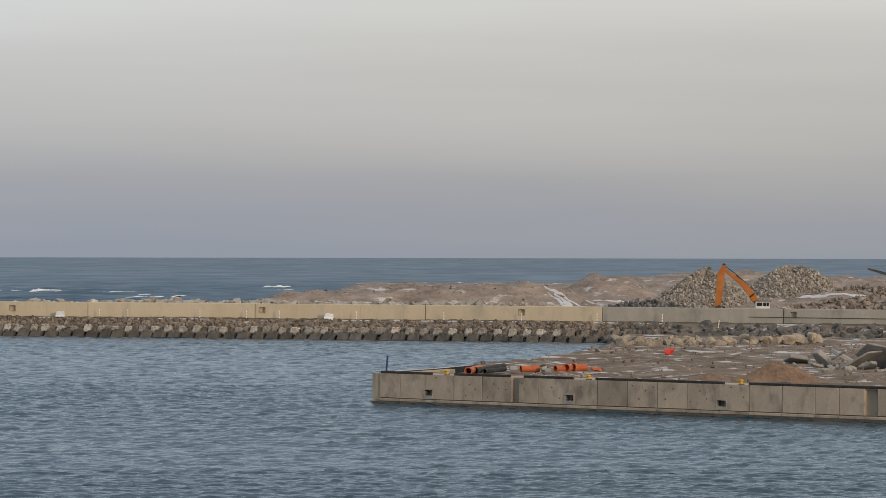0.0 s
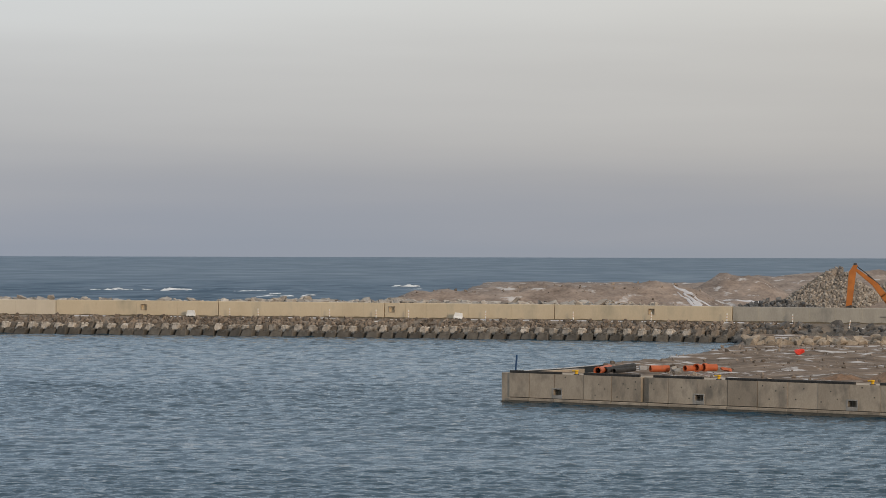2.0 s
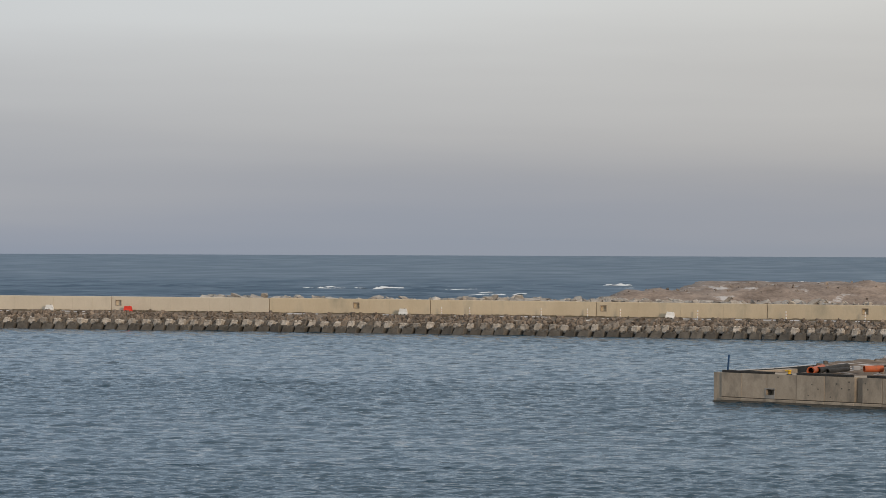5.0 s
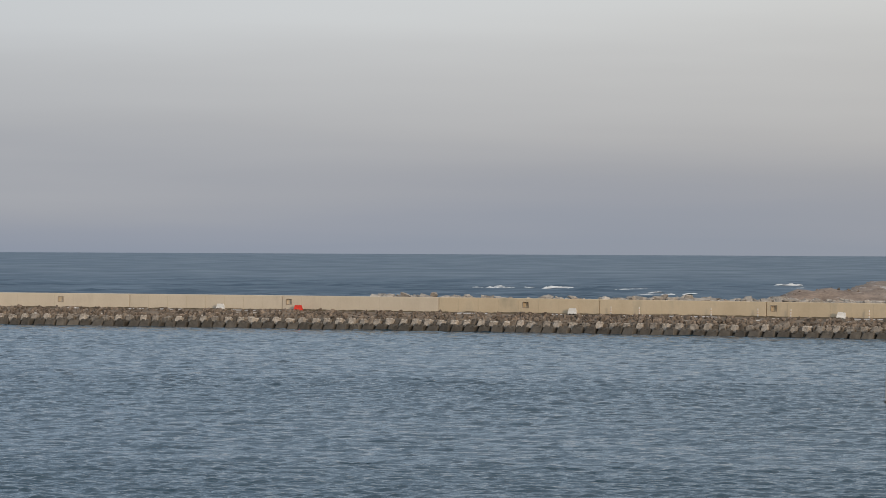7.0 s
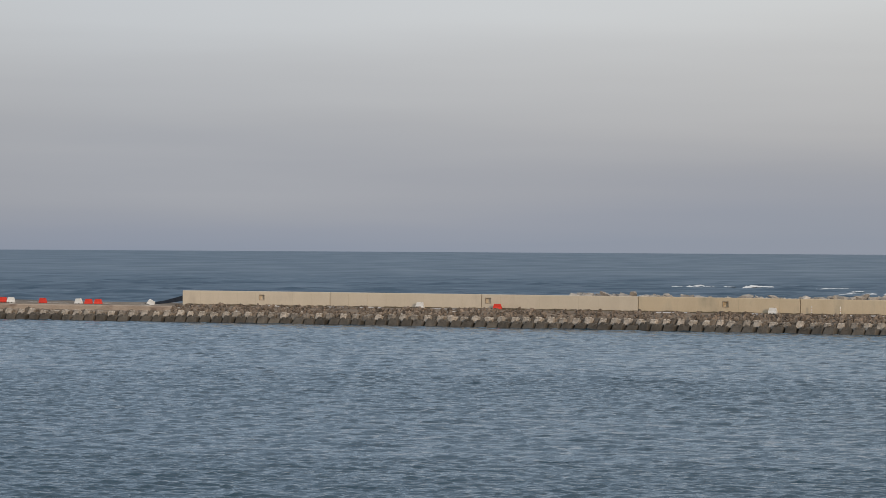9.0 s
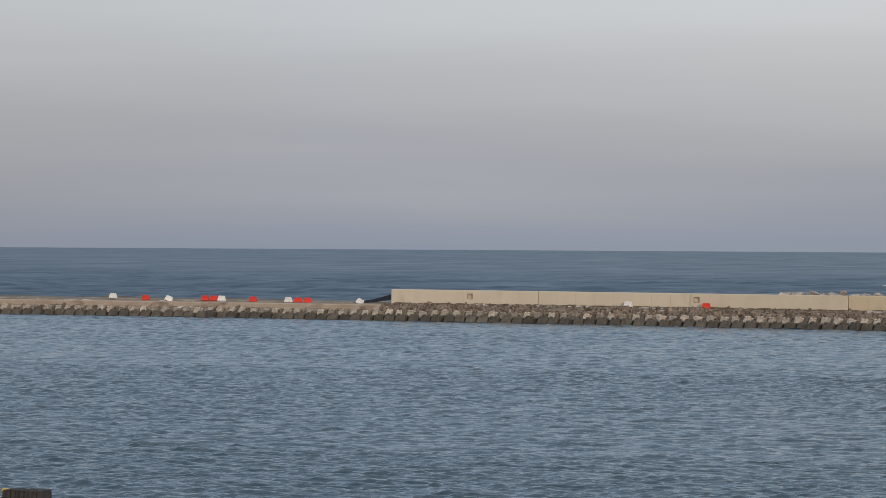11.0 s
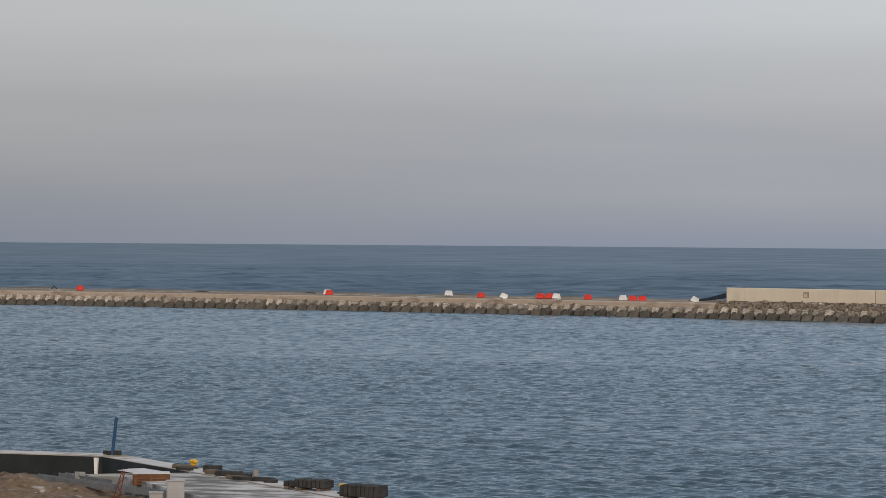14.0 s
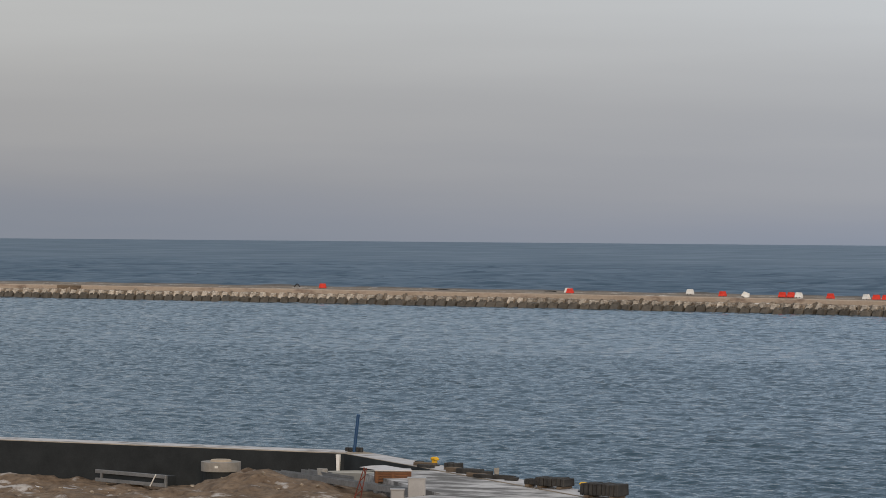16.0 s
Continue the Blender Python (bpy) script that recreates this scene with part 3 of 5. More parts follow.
for i, (a, b) in enumerate(zip(Q_CUTS, Q_CUTS[1:])):
    bm = bmesh.new()
    hole = [r for r in RECESS if a - 0.4 < r < b + 0.4]
    f0 = 0.012 * (i % 3)
    if b - a < 1.0:
        box(bm, a, b, 0.32, 2.2, -1.5, 2.06)
    elif hole and abs(hole[0] - a) < abs(hole[0] - b):
        h0, h1 = max(a + 0.015, hole[0] - 0.33), hole[0] + 0.33
        box(bm, h1, b - 0.015, f0, 2.2, 0.42, 2.08)
        box(bm, a + 0.015, h1, f0, 2.2, 1.05, 2.08)
        box(bm, a + 0.015, h1, 0.55, 2.2, 0.42, 1.05)
    elif hole:
        h0, h1 = hole[0] - 0.33, min(b - 0.015, hole[0] + 0.33)
        box(bm, a + 0.015, h0, f0, 2.2, 0.42, 2.08)
        box(bm, h0, b - 0.015, f0, 2.2, 1.05, 2.08)
        box(bm, h0, b - 0.015, 0.55, 2.2, 0.42, 1.05)
    else:
        box(bm, a + 0.015, b - 0.015, f0, 2.2, 0.42, 2.08, 0.015)
    part("wall_panel", bm, M_CONC, quay)
    bm = bmesh.new()
    box(bm, a + 0.01, b - 0.01, -0.10, 2.2, 0.19, 0.37, 0.02)
    part("footing", bm, M_CONC, quay)
    bm = bmesh.new()
    box(bm, a, b, -0.07, 2.2, -1.6, 0.19)
    part("tidal_band", bm, M_ALGAE, quay, "dark tide-stained foot of the wall")
    bm = bmesh.new()
    box(bm, a + 0.01, b - 0.01, 0.1, 2.2, 0.36, 0.42)
    part("joint_filler", bm, M_ALGAE, quay)
for r in RECESS:
    bm = bmesh.new()
    for x0, x1, z0, z1 in ((-0.42, 0.42, 1.05, 1.13), (-0.42, -0.33, 0.42, 1.05), (0.33, 0.40, 0.42, 1.05), (-0.33, 0.33, 0.42, 0.66)):
        box(bm, r + x0, r + x1, -0.035, 0.3, z0, z1)
    part("recess_frame", bm, M_SLAB, quay, "pale worn rim of a ladder recess")
# end face of the quay
bm = bmesh.new()
box(bm, -0.42, 0.29, 0.10, 9.0, 0.12, 2.08, 0.02)
part("end_panel", bm, M_CONC, quay)
bm = bmesh.new()
box(bm, -0.48, 0.29, 0.05, 9.05, -1.6, 0.12)
part("tidal_band", bm, M_ALGAE, quay)

def land_z(x, y):
    p = Vector((x, y, 0)) - QA0
    inland, along = p.dot(q_in), p.dot(q_dir)
    edge = x - left_edge(y)
    z = 1.95 + 0.25 * hills(x, y, 2, 7.0, 4) + 0.16 * hills(x, y, 6, 1.8, 4)
    z = min(z, 2.02) if inland < 3.0 else z
    if edge < 3.0 and y < 222:
        z -= 0.35 * min(1.0, (3.0 - edge) / 1.5)
    far = min(1.0, max(0.0, (y - 250) / 60))
    z = z * (1 - far) + far * (0.95 + 0.2 * hills(x, y, 4, 5.0, 3))
    bank = -1.2 + 0.75 * (edge + 3.5) if y > 228 else -1.2 + 2.5 * (edge + 1.0)
    return min(z, bank + 0.25 * hills(x, y, 12, 3.0, 3))


LEFT = [(150, -20.0), (203, -4.6), (210, -1.2), (224, 2.2), (232, 5.5), (250, 10.4), (276, 14.2), (310, 18.6), (345, 22.0)]


def left_edge(y):
    for (y0, x0), (y1, x1) in zip(LEFT, LEFT[1:]):
        if y <= y1:
            return x0 + (x1 - x0) * (y - y0) / (y1 - y0)
    return LEFT[-1][1]


def land_keep(x, y):
    p = Vector((x, y, 0)) - QA0
    return y < shore(x) + 0.5 and p.dot(q_in) > 1.0 and x > left_edge(y) - (1.2 if y < 222 else 6)


land = height_sheet("ground", span(-8, 120, 0.8), span(120, 345, 0.8), land_z, land_keep, M_SAND)
tagged(land, "bare brown earth with thin patches of snow", "ground", kind="structure")

# ---- dunes and beach seaward of the parapet ----
DUNES = [(-19, 397, 7, 8, 2.7), (-7, 400, 7, 9, 3.1), (2, 404, 6, 9, 2.7), (9.5, 411, 6, 9, 2.9), (16, 418, 6, 10, 2.4), (25.5, 455, 8, 12, 4.5),
         (48, 600, 26, 25, 2.7), (42, 400, 10, 10, 1.4), (60, 430, 14, 14, 2.2), (90, 600, 40, 30, 2.8)]


def dune_z(x, y):
    off = y - shore(x) - 6.7
    rough_ = hills(x, y * 0.6, 3, 5.0, 5)
    z = 2.4 - 0.9 * max(0.0, 1 - abs(off - 3) / 9) + 0.45 * rough_
    for cx, cy, sx, sy, h in DUNES:
        z += h * math.exp(-((x - cx) / sx) ** 2 - ((y - cy) / sy) ** 2) * (1 + 0.16 * rough_)
    beach = 3.2 - 0.9 * max(0.0, 1 - abs(off - 1) / 5) - 0.34 * max(0, off - 13)
    t = min(1.0, max(0.0, (x + 34) / 12))
    t = t * t * (3 - 2 * t)
    return beach * (1 - t) + z * t + 0.14 * hills(x, y, 5, 1.6, 3)


def dune_keep(x, y):
    return y > shore(x) + 7.0 and x < y * 0.32 and (x > -42 or y < shore(x) + 45)


dunes = height_sheet("dunes", span(-126, 80, 1.1), span(340, 475, 1.1), dune_z, dune_keep, M_DUNE)
tagged(dunes, "brown sand dunes with streaks of old snow", "dunes", kind="structure")
back = height_sheet("back_dunes", span(-34, 230, 3.0), span(474, 760, 3.0), dune_z, dune_keep, M_DUNE)
tagged(back, "low brown dunes far behind, streaked with snow", "dunes", kind="structure")
# ---- near quay with its unfinished corner ----
N0 = Vector((-58.45, 98.5, 0))                       # outer corner of the near quay
NB = Vector((0.81, -0.586, 0)).normalized()         # along the berth
NA = Vector((-0.992, -0.126, 0))                    # along the other arm
NAI = Vector((0.126, -0.992, 0))


def near(s, d, z=0.0):
    """s metres along the near berth from its corner, d metres in from its edge."""
    p = N0 + NB * s - Vector((-NB.y, NB.x, 0)) * d
    return Vector((p.x, p.y, z))


def slab(name, pts, z0, z1, material, parent=None):
    n = len(pts)
    verts = [(p[0], p[1], z0) for p in pts] + [(p[0], p[1], z1) for p in pts]
    faces = [tuple(range(n))[::-1], tuple(range(n, 2 * n))] + [(i, (i + 1) % n, n + (i + 1) % n, n + i) for i in range(n)]
    ob = new(name, mesh_of(name, verts, faces, material))
    if parent:
        ob.parent = parent
    return ob


near_quay = tagged(new("near_quay_wall"), "concrete quay wall with snow on its coping", "quay wall", kind="structure")
A_END = N0 + NA * 40
ci = near(1.1, 1.15)
slab("arm_wall", [(N0.x, N0.y), (A_END.x, A_END.y), (A_END.x + NAI.x * 1.25, A_END.y + NAI.y * 1.25), (ci.x, ci.y)], -1.5, 2.08, M_CONC, near_quay)
e1, e2 = near(75, 0), near(75, 1.15)
slab("berth_wall", [(N0.x, N0.y), (ci.x, ci.y), (e2.x, e2.y), (e1.x, e1.y)], -1.5, 2.08, M_CONC, near_quay)
# tar coating on the landward faces
a0, a1 = Vector((ci.x, ci.y, 0)), Vector((A_END.x + NAI.x * 1.25, A_END.y + NAI.y * 1.25, 0))
slab("tar_coat", [(a0.x, a0.y), (a1.x, a1.y), (a1.x + NAI.x * 0.012, a1.y + NAI.y * 0.012), (a0.x + NAI.x * 0.012, a0.y + NAI.y * 0.012)], -0.5, 2.072, M_BLACK, near_quay)
b1, bo, bo1 = near(9.0, 1.15), near(1.1, 1.162), near(9.0, 1.162)
slab("tar_coat", [(a0.x, a0.y), (bo.x, bo.y), (bo1.x, bo1.y), (b1.x, b1.y)], -0.5, 2.072, M_BLACK, near_quay)


# snow on the coping of the arm
cs = [N0 + NA * 0.4 + NAI * 0.06, N0 + NA * 39, N0 + NA * 39 + NAI * 1.24, N0 + NA * 0.1 + NAI * 1.24]
slab("coping_snow", [(p.x, p.y) for p in cs], 2.084, 2.096, M_GREYSNOW, near_quay)

bs = [near(1.6, 0.08), near(60, 0.06), near(60, 1.1), near(1.6, 1.1)]
slab("coping_snow", [(p.x, p.y) for p in bs], 2.083, 2.0865, M_GREYSNOW, near_quay)


def near_z(x, y):
    p = Vector((x, y, 0)) - N0
    s, d = p.dot(NB), p.dot(Vector((NB.y, -NB.x, 0)))
    t = min(1.0, max(0.0, (s - 3.0) / 5.0))
    t = t * t * (3 - 2 * t)
    level = 1.4 if s < 18 else 1.95
    z = 0.55 * (1 - t) + t * level
    if s < 17 and d > 1.6:
        z += 0.20 * hills(x, y, 3, 1.6, 5) + 0.09 * hills(x, y, 8, 0.6, 4)
    z += (1.2 + 0.25 * hills(x, y, 14, 0.9, 4)) * math.exp(-((x + 58.0) / 2.5) ** 2 - ((y - 90.0) / 1.7) ** 2) * (1 - 0.45 * t)
    z += 0.45 * math.exp(-((x + 71.5) / 1.6) ** 2 - ((y - 93.2) / 1.2) ** 2)
    return z


def near_keep(x, y):
    p = Vector((x, y, 0)) - N0
    return p.dot(Vector((NB.y, -NB.x, 0))) > 1.0 and p.dot(NAI) > 1.1


near_ground = height_sheet("near_ground", span(-96, -20, 0.22), span(60, 98, 0.22), near_z, near_keep, M_EARTH)
tagged(near_ground, "sandy building ground with snow in its hollows", "ground", kind="structure")
# ---- surf ----
def breaker(u, v, width, height, seed):
    """One breaking crest from u to v: a low ragged ridge with foam."""
    rnd_ = random.Random(seed)
    u, v = Vector(u), Vector(v)
    n = max(12, int((v - u).length / 0.35))
    d = (v - u).normalized()
    side = Vector((-d.y, d.x, 0))
    verts, faces = [], []
    prof = ((-1.0, 0.0), (-0.5, 0.45), (-0.1, 1.0), (0.3, 0.75), (0.7, 0.3), (1.6, 0.0))
    for i in range(n + 1):
        t = i / n
        k = (math.sin(math.pi * t) ** 0.5) * (0.5 + 0.8 * hills(i * 0.35, seed, 1, 2.2, 4) + 0.35 * rnd_.random())
        c = u.lerp(v, t) + side * 1.8 * hills(i * 0.35, seed, 5, 6.0, 3)
        level = float(swell_height(np.array([c.x]), np.array([c.y]))[0])
        for a, h in prof:
            p = c + side * a * width * (0.6 + 0.4 * k)
            p.z = level + max(-0.15, (0.6 + 0.3 * rnd_.random()) * h * height * k - 0.04)
            verts.append(p)
    m = len(prof)
    for i in range(n):
        faces += [(i * m + j, (i + 1) * m + j, (i + 1) * m + j + 1, i * m + j + 1) for j in range(m - 1)]
    return mesh_of("breaker", verts, faces, M_FOAM, True)


SURF = [((-122, 745), (-104, 727), 2.0, 0.75), ((-104, 708), (-92, 710), 1.6, 0.45), ((-112, 730), (-88, 744), 1.8, 0.55), ((-56, 809), (-50, 812), 1.6, 0.7),
        ((-50, 812), (-42, 816), 1.6, 0.6), ((-45, 802), (-36, 803), 1.6, 0.5), ((-89, 719), (-79, 720), 1.5, 0.4), ((2, 953), (9, 954), 2.5, 1.0),
        ((-70, 640), (-55, 646), 1.5, 0.35), ((-120, 600), (-100, 606), 1.2, 0.3), ((-66, 560), (-50, 566), 1.2, 0.3), ((-40, 520), (-30, 523), 1.2, 0.35),
        ((-55, 480), (-42, 486), 1.0, 0.3), ((-85, 470), (-70, 476), 1.0, 0.25), ((-30, 700), (-14, 705), 2.0, 0.5)]
rw = random.Random(77)
for _ in range(16):
    x, y = rw.uniform(-125, -28), rw.uniform(500, 780)
    L = rw.uniform(3, 12)
    SURF.append(((x, y), (x + L, y + L * rw.uniform(.1, .35)), rw.uniform(.7, 1.3), rw.uniform(.15, .4)))
for i, (a, b, w, h) in enumerate(SURF):
    ob = new("breaker", breaker((*a, 0), (*b, 0), w, h, 30 + i))
    tagged(ob, "white foaming crest of a small breaking wave", "wave", "breaking waves", "stuff")

# ---- old snow ----
def drift(name, a, b, width, height_at, seed, label, thick=0.11):
    """A tongue of old snow that follows the ground from a to b, its edges ragged."""
    a, b = Vector(a), Vector(b)
    n, m = max(8, int((b - a).length / 0.6)), 6
    d = (b - a).normalized()
    side = Vector((-d.y, d.x))
    verts, faces = [], []
    for i in range(n + 1):
        t = i / n
        w = width * math.sin(math.pi * (0.04 + 0.92 * t)) ** 0.7 * (0.75 + 0.5 * hills(i * 0.6, seed, 2, 3.0, 3))
        c = a.lerp(b, t) + side * 0.6 * hills(i * 0.6, seed, 7, 5.0, 2)
        for j in range(m + 1):
            q = c + side * w * (j / m - 0.5)
            e = 1 - abs(2 * j / m - 1)
            verts.append((q.x, q.y, height_at(q.x, q.y) - 0.05 + (thick + 0.05) * min(1.0, 2.2 * e)))
    for i in range(n):
        faces += [(i * (m + 1) + j, (i + 1) * (m + 1) + j, (i + 1) * (m + 1) + j + 1, i * (m + 1) + j + 1) for j in range(m)]
    return tagged(new(name, mesh_of(name, verts, faces, M_SNOW, True)), label, "snow", "snow drifts", "stuff")


for i, (a, b, w) in enumerate((((15.5, 408.5), (20.0, 397.0), 1.5), ((16.5, 408.3), (23.5, 398.5), 1.3), ((14.5, 409.0), (18.5, 399.0), 0.9), ((14.0, 411.0), (17.5, 407.0), 1.0), ((17.0, 401.0), (26.0, 396.5), 1.6), ((49.0, 429.0), (61.0, 424.0), 5.0), ((46.0, 440.0), (51.0, 438.0), 1.5),
                               ((5.0, 389.5), (13.0, 388.0), 2.0), ((24.0, 391.0), (31.0, 389.0), 1.2), ((38.0, 388.0), (44.0, 386.0), 1.6), ((47.0, 391.0), (58.0, 389.0), 2.0), ((60.0, 560.0), (95.0, 545.0), 5.0), ((20.0, 440.0), (32.0, 436.0), 1.8))):
    drift("snow_drift", a, b, w, dune_z, 40 + i, "tongue of old snow lying on the dunes")
for i, (a, b, w) in enumerate((((-58.4, 92.4), (-55.6, 90.4), 0.5), ((-69.5, 92.6), (-66.0, 92.2), 0.6), ((-64.5, 93.4), (-62.8, 93.2), 0.35))):
    drift("snow_drift", a, b, w, near_z, 80 + i, "thin old snow lying on sandy ground", 0.025)
rs_ = random.Random(5)
u = -130.0
while u < 60:
    L = rs_.uniform(1, 5)
    if rs_.random() < 0.5:
        st = span(u, u + L, 0.5)
        me = loft("snow_strip", st, lambda v: [(4.5 + 0.25 * hills(v, 1, 3, 1.5, 3), 2.15), (4.75, 2.24 + 0.06 * hills(v, 2, 3, 0.6, 3)), (5.1, 2.25 + 0.06 * hills(v, 5, 3, 0.6, 3))], M_SNOW, True)
        tagged(new("snow_strip", me), "narrow strip of old snow along the parapet's foot", "snow", "snow drifts", "stuff")
    u += L + rs_.uniform(0.3, 2.5)

weed = new("dry_weed", loft("dry_weed", span(-131, 60, 0.45), lambda v: [(4.95 + 0.15 * hills(v, 3, 5, 2.0, 2), 2.12), (5.3, 2.31 + 0.13 * hills(v, 2, 6, 1.3, 4)), (5.7, 2.36 + 0.12 * hills(v, 7, 6, 1.1, 4)), (5.99, 2.26)], M_DRYWEED, True))
tagged(weed, "uneven strip of dry brown weed along the parapet's foot", "weeds", kind="stuff")

# ---- stones ----
def scatter(parent, name, material, places, seed, sizes, flat=0.8, label="", square=0.5):
    """Single angular stones at the places given, sharing ten meshes."""
    rn = random.Random(seed)
    kinds = [rock_mesh(name, seed * 13 + k, 1.0, rn.uniform(0.7, 0.95), flat * rn.uniform(0.8, 1.1), material, 15, square) for k in range(10)]
    for p in places:
        s = rn.uniform(*sizes)
        ob = new(name, kinds[rn.randrange(10)])
        m = Matrix.Translation(p) @ Euler((rn.gauss(0, .3), rn.gauss(0, .3), rn.uniform(0, 6.3))).to_matrix().to_4x4() @ Matrix.Diagonal((s * rn.uniform(0.85, 1.25), s, s, 1))
        if parent:
            ob.parent = parent
        ob.matrix_local = m
        if label:
            tagged(ob, label, "boulder", name + "s")


rnd = random.Random(23)
pts = []
for i in range(250):
    u = rnd.uniform(18.5, 60)
    o = rnd.uniform(-0.6, 4.2)
    pts.append(bw(u, o, 0.25 + o * 0.40 + rnd.uniform(-.1, .15)))
scatter(breakwater, "boulder", M_DKROCK, pts, 3, (0.46, 0.85), 0.8)
pts = []
for i in range(90):
    t = rnd.random()
    pts.append(Vector((17.0 + 21.5 * t + rnd.uniform(-.5, .5), 289.5 + 13 * t + rnd.uniform(-1.3, 1.3), 1.35 + rnd.uniform(-.15, .5))))
revet = tagged(new("boulder_row"), "row of large tan boulders along the bank", "boulders", kind="structure")
scatter(revet, "boulder", M_TANROCK, pts, 5, (0.46, 0.75), 0.8)
sea_stones = tagged(new("seaward_revetment"), "pale boulders heaped on the seaward side of the parapet", "boulders", kind="structure")
pts = []
for i in range(360):
    u = rnd.uniform(-78, 2) if i % 3 else rnd.uniform(-48, -16)
    bulge = 0.5 + 0.5 * hills(u, 0, 2, 9, 2)
    pts.append(bw(u, rnd.uniform(9.5, 15), 3.55 + rnd.uniform(-.25, .2) + 0.6 * bulge))
scatter(sea_stones, "boulder", M_PALEROCK, pts, 7, (0.6, 1.1), 0.42)


def heap(name, cx, cy, base, rx, ry, h, count, size, material, seed, label, power=1.0):
    """A heap: stones piled over a cone."""
    rn = random.Random(seed)
    ms = []
    for i in range(count):
        a, r = rn.uniform(0, 6.283), math.sqrt(rn.random())
        z = base + h * (1 - r ** power) * (1 + 0.12 * math.sin(3 * a + seed)) + rn.uniform(-.3, .1)
        s = (0.55 + 1.3 * rn.random() ** 2.2) * size
        ms.append(Matrix.Translation((cx + rx * r * math.cos(a), cy + ry * r * math.sin(a), z)) @ any_turn(rn) @ Matrix.Diagonal((s * 1.1, s, s * 0.9, 1)))
    ob = new(name, rock_soup(name, ms, material, seed * 7))
    # finer spoil between the stones
    verts, faces = [], []
    for j in range(11):
        for i in range(30):
            a, r = 2 * math.pi * i / 30, j / 10
            x, y = cx + rx * r * math.cos(a), cy + ry * r * math.sin(a)
            verts.append((x, y, base - 0.22 + h * (1 - r ** power) * (1 + 0.12 * math.sin(3 * a + seed)) + 0.12 * hills(x, y, seed, 1.5, 3)))
            if j:
                p, q = (j - 1) * 30, j * 30
                faces.append((p + i, q + i, q + (i + 1) % 30, p + (i + 1) % 30))
    fines = new("spoil", mesh_of("spoil", verts, faces, M_SPOIL, True))
    fines.parent = ob
    tagged(fines, kind="stuff")
    return tagged(ob, label, "rubble heap", kind="stuff")


heap("rubble_heap", 35.7, 398, 2.2, 9.6, 7.0, 5.75, 6500, 0.175, M_HEAP, 4, "tall heap of pale broken concrete and stone", 1.1)
heap("rubble_heap", 53.0, 447, 2.6, 8.8, 8.0, 5.2, 5500, 0.20, M_HEAP, 9, "broad heap of broken pale stone", 2.2)
heap("rubble_heap", 27.0, 386, 2.2, 9.0, 4.5, 1.9, 600, 0.30, M_HEAPDARK, 12, "low heap of dark broken stone", 1.2)
heap("rubble_heap", 58.0, 396, 2.4, 16.0, 5.0, 2.2, 900, 0.33, M_HEAPBROWN, 15, "long low heap of brown rubble", 1.3)
heap("rubble_heap", 62.0, 430, 3.0, 12.0, 5.0, 2.6, 600, 0.36, M_HEAPBROWN, 18, "low heap of brown rubble", 1.2)
heap("stone_scatter", 6.5, 384, 2.9, 8.0, 3.0, 1.0, 160, 0.35, M_HEAP, 21, "pale stones and old snow at the foot of a dune", 1.2)

# loose stones over the reclaimed land and the dunes
rl = random.Random(31)
ms = []
while len(ms) < 750:
    x, y = rl.uniform(2, 46), rl.uniform(188, 300)
    if land_keep(x, y) and x > left_edge(y) + 0.5 and (Vector((x, y, 0)) - QA0).dot(q_in) > 3.0:
        k = 0.06 + 0.2 * rl.random() ** 2.5
        ms.append(Matrix.Translation((x, y, land_z(x, y) + k * 0.2)) @ any_turn(rl) @ Matrix.Diagonal((k * 1.2, k, k * 0.8, 1)))
tagged(new("loose_stones", rock_soup("loose_stones", ms, M_HEAPBROWN, 90)), "small loose stones strewn over bare earth", "stones", kind="stuff")
ms = []
while len(ms) < 900:
    x = rl.uniform(-30, 60)
    y = shore(x) + rl.uniform(14, 75)
    k = 0.09 + 0.22 * rl.random() ** 2.5
    if x > -22 or y < shore(x) + 24:
        ms.append(Matrix.Translation((x, y, dune_z(x, y) + k * 0.2)) @ any_turn(rl) @ Matrix.Diagonal((k * 1.2, k, k * 0.8, 1)))
pale = []
while len(pale) < 800:
    x = rl.uniform(-32, 30)
    y = shore(x) + 9 + 22 * rl.random() ** 1.6
    k = 0.10 + 0.34 * rl.random() ** 2.2
    pale.append(Matrix.Translation((x, y, dune_z(x, y) + k * 0.3)) @ any_turn(rl) @ Matrix.Diagonal((k * 1.3, k, k * 0.7, 1)))
tagged(new("loose_stones", rock_soup("loose_stones", pale, M_HEAP, 97)), "pale broken stones strewn behind the parapet", "stones", kind="stuff")
tagged(new("loose_stones", rock_soup("loose_stones", ms, M_HEAPBROWN, 95)), "small loose stones strewn over the dunes", "stones", kind="stuff")

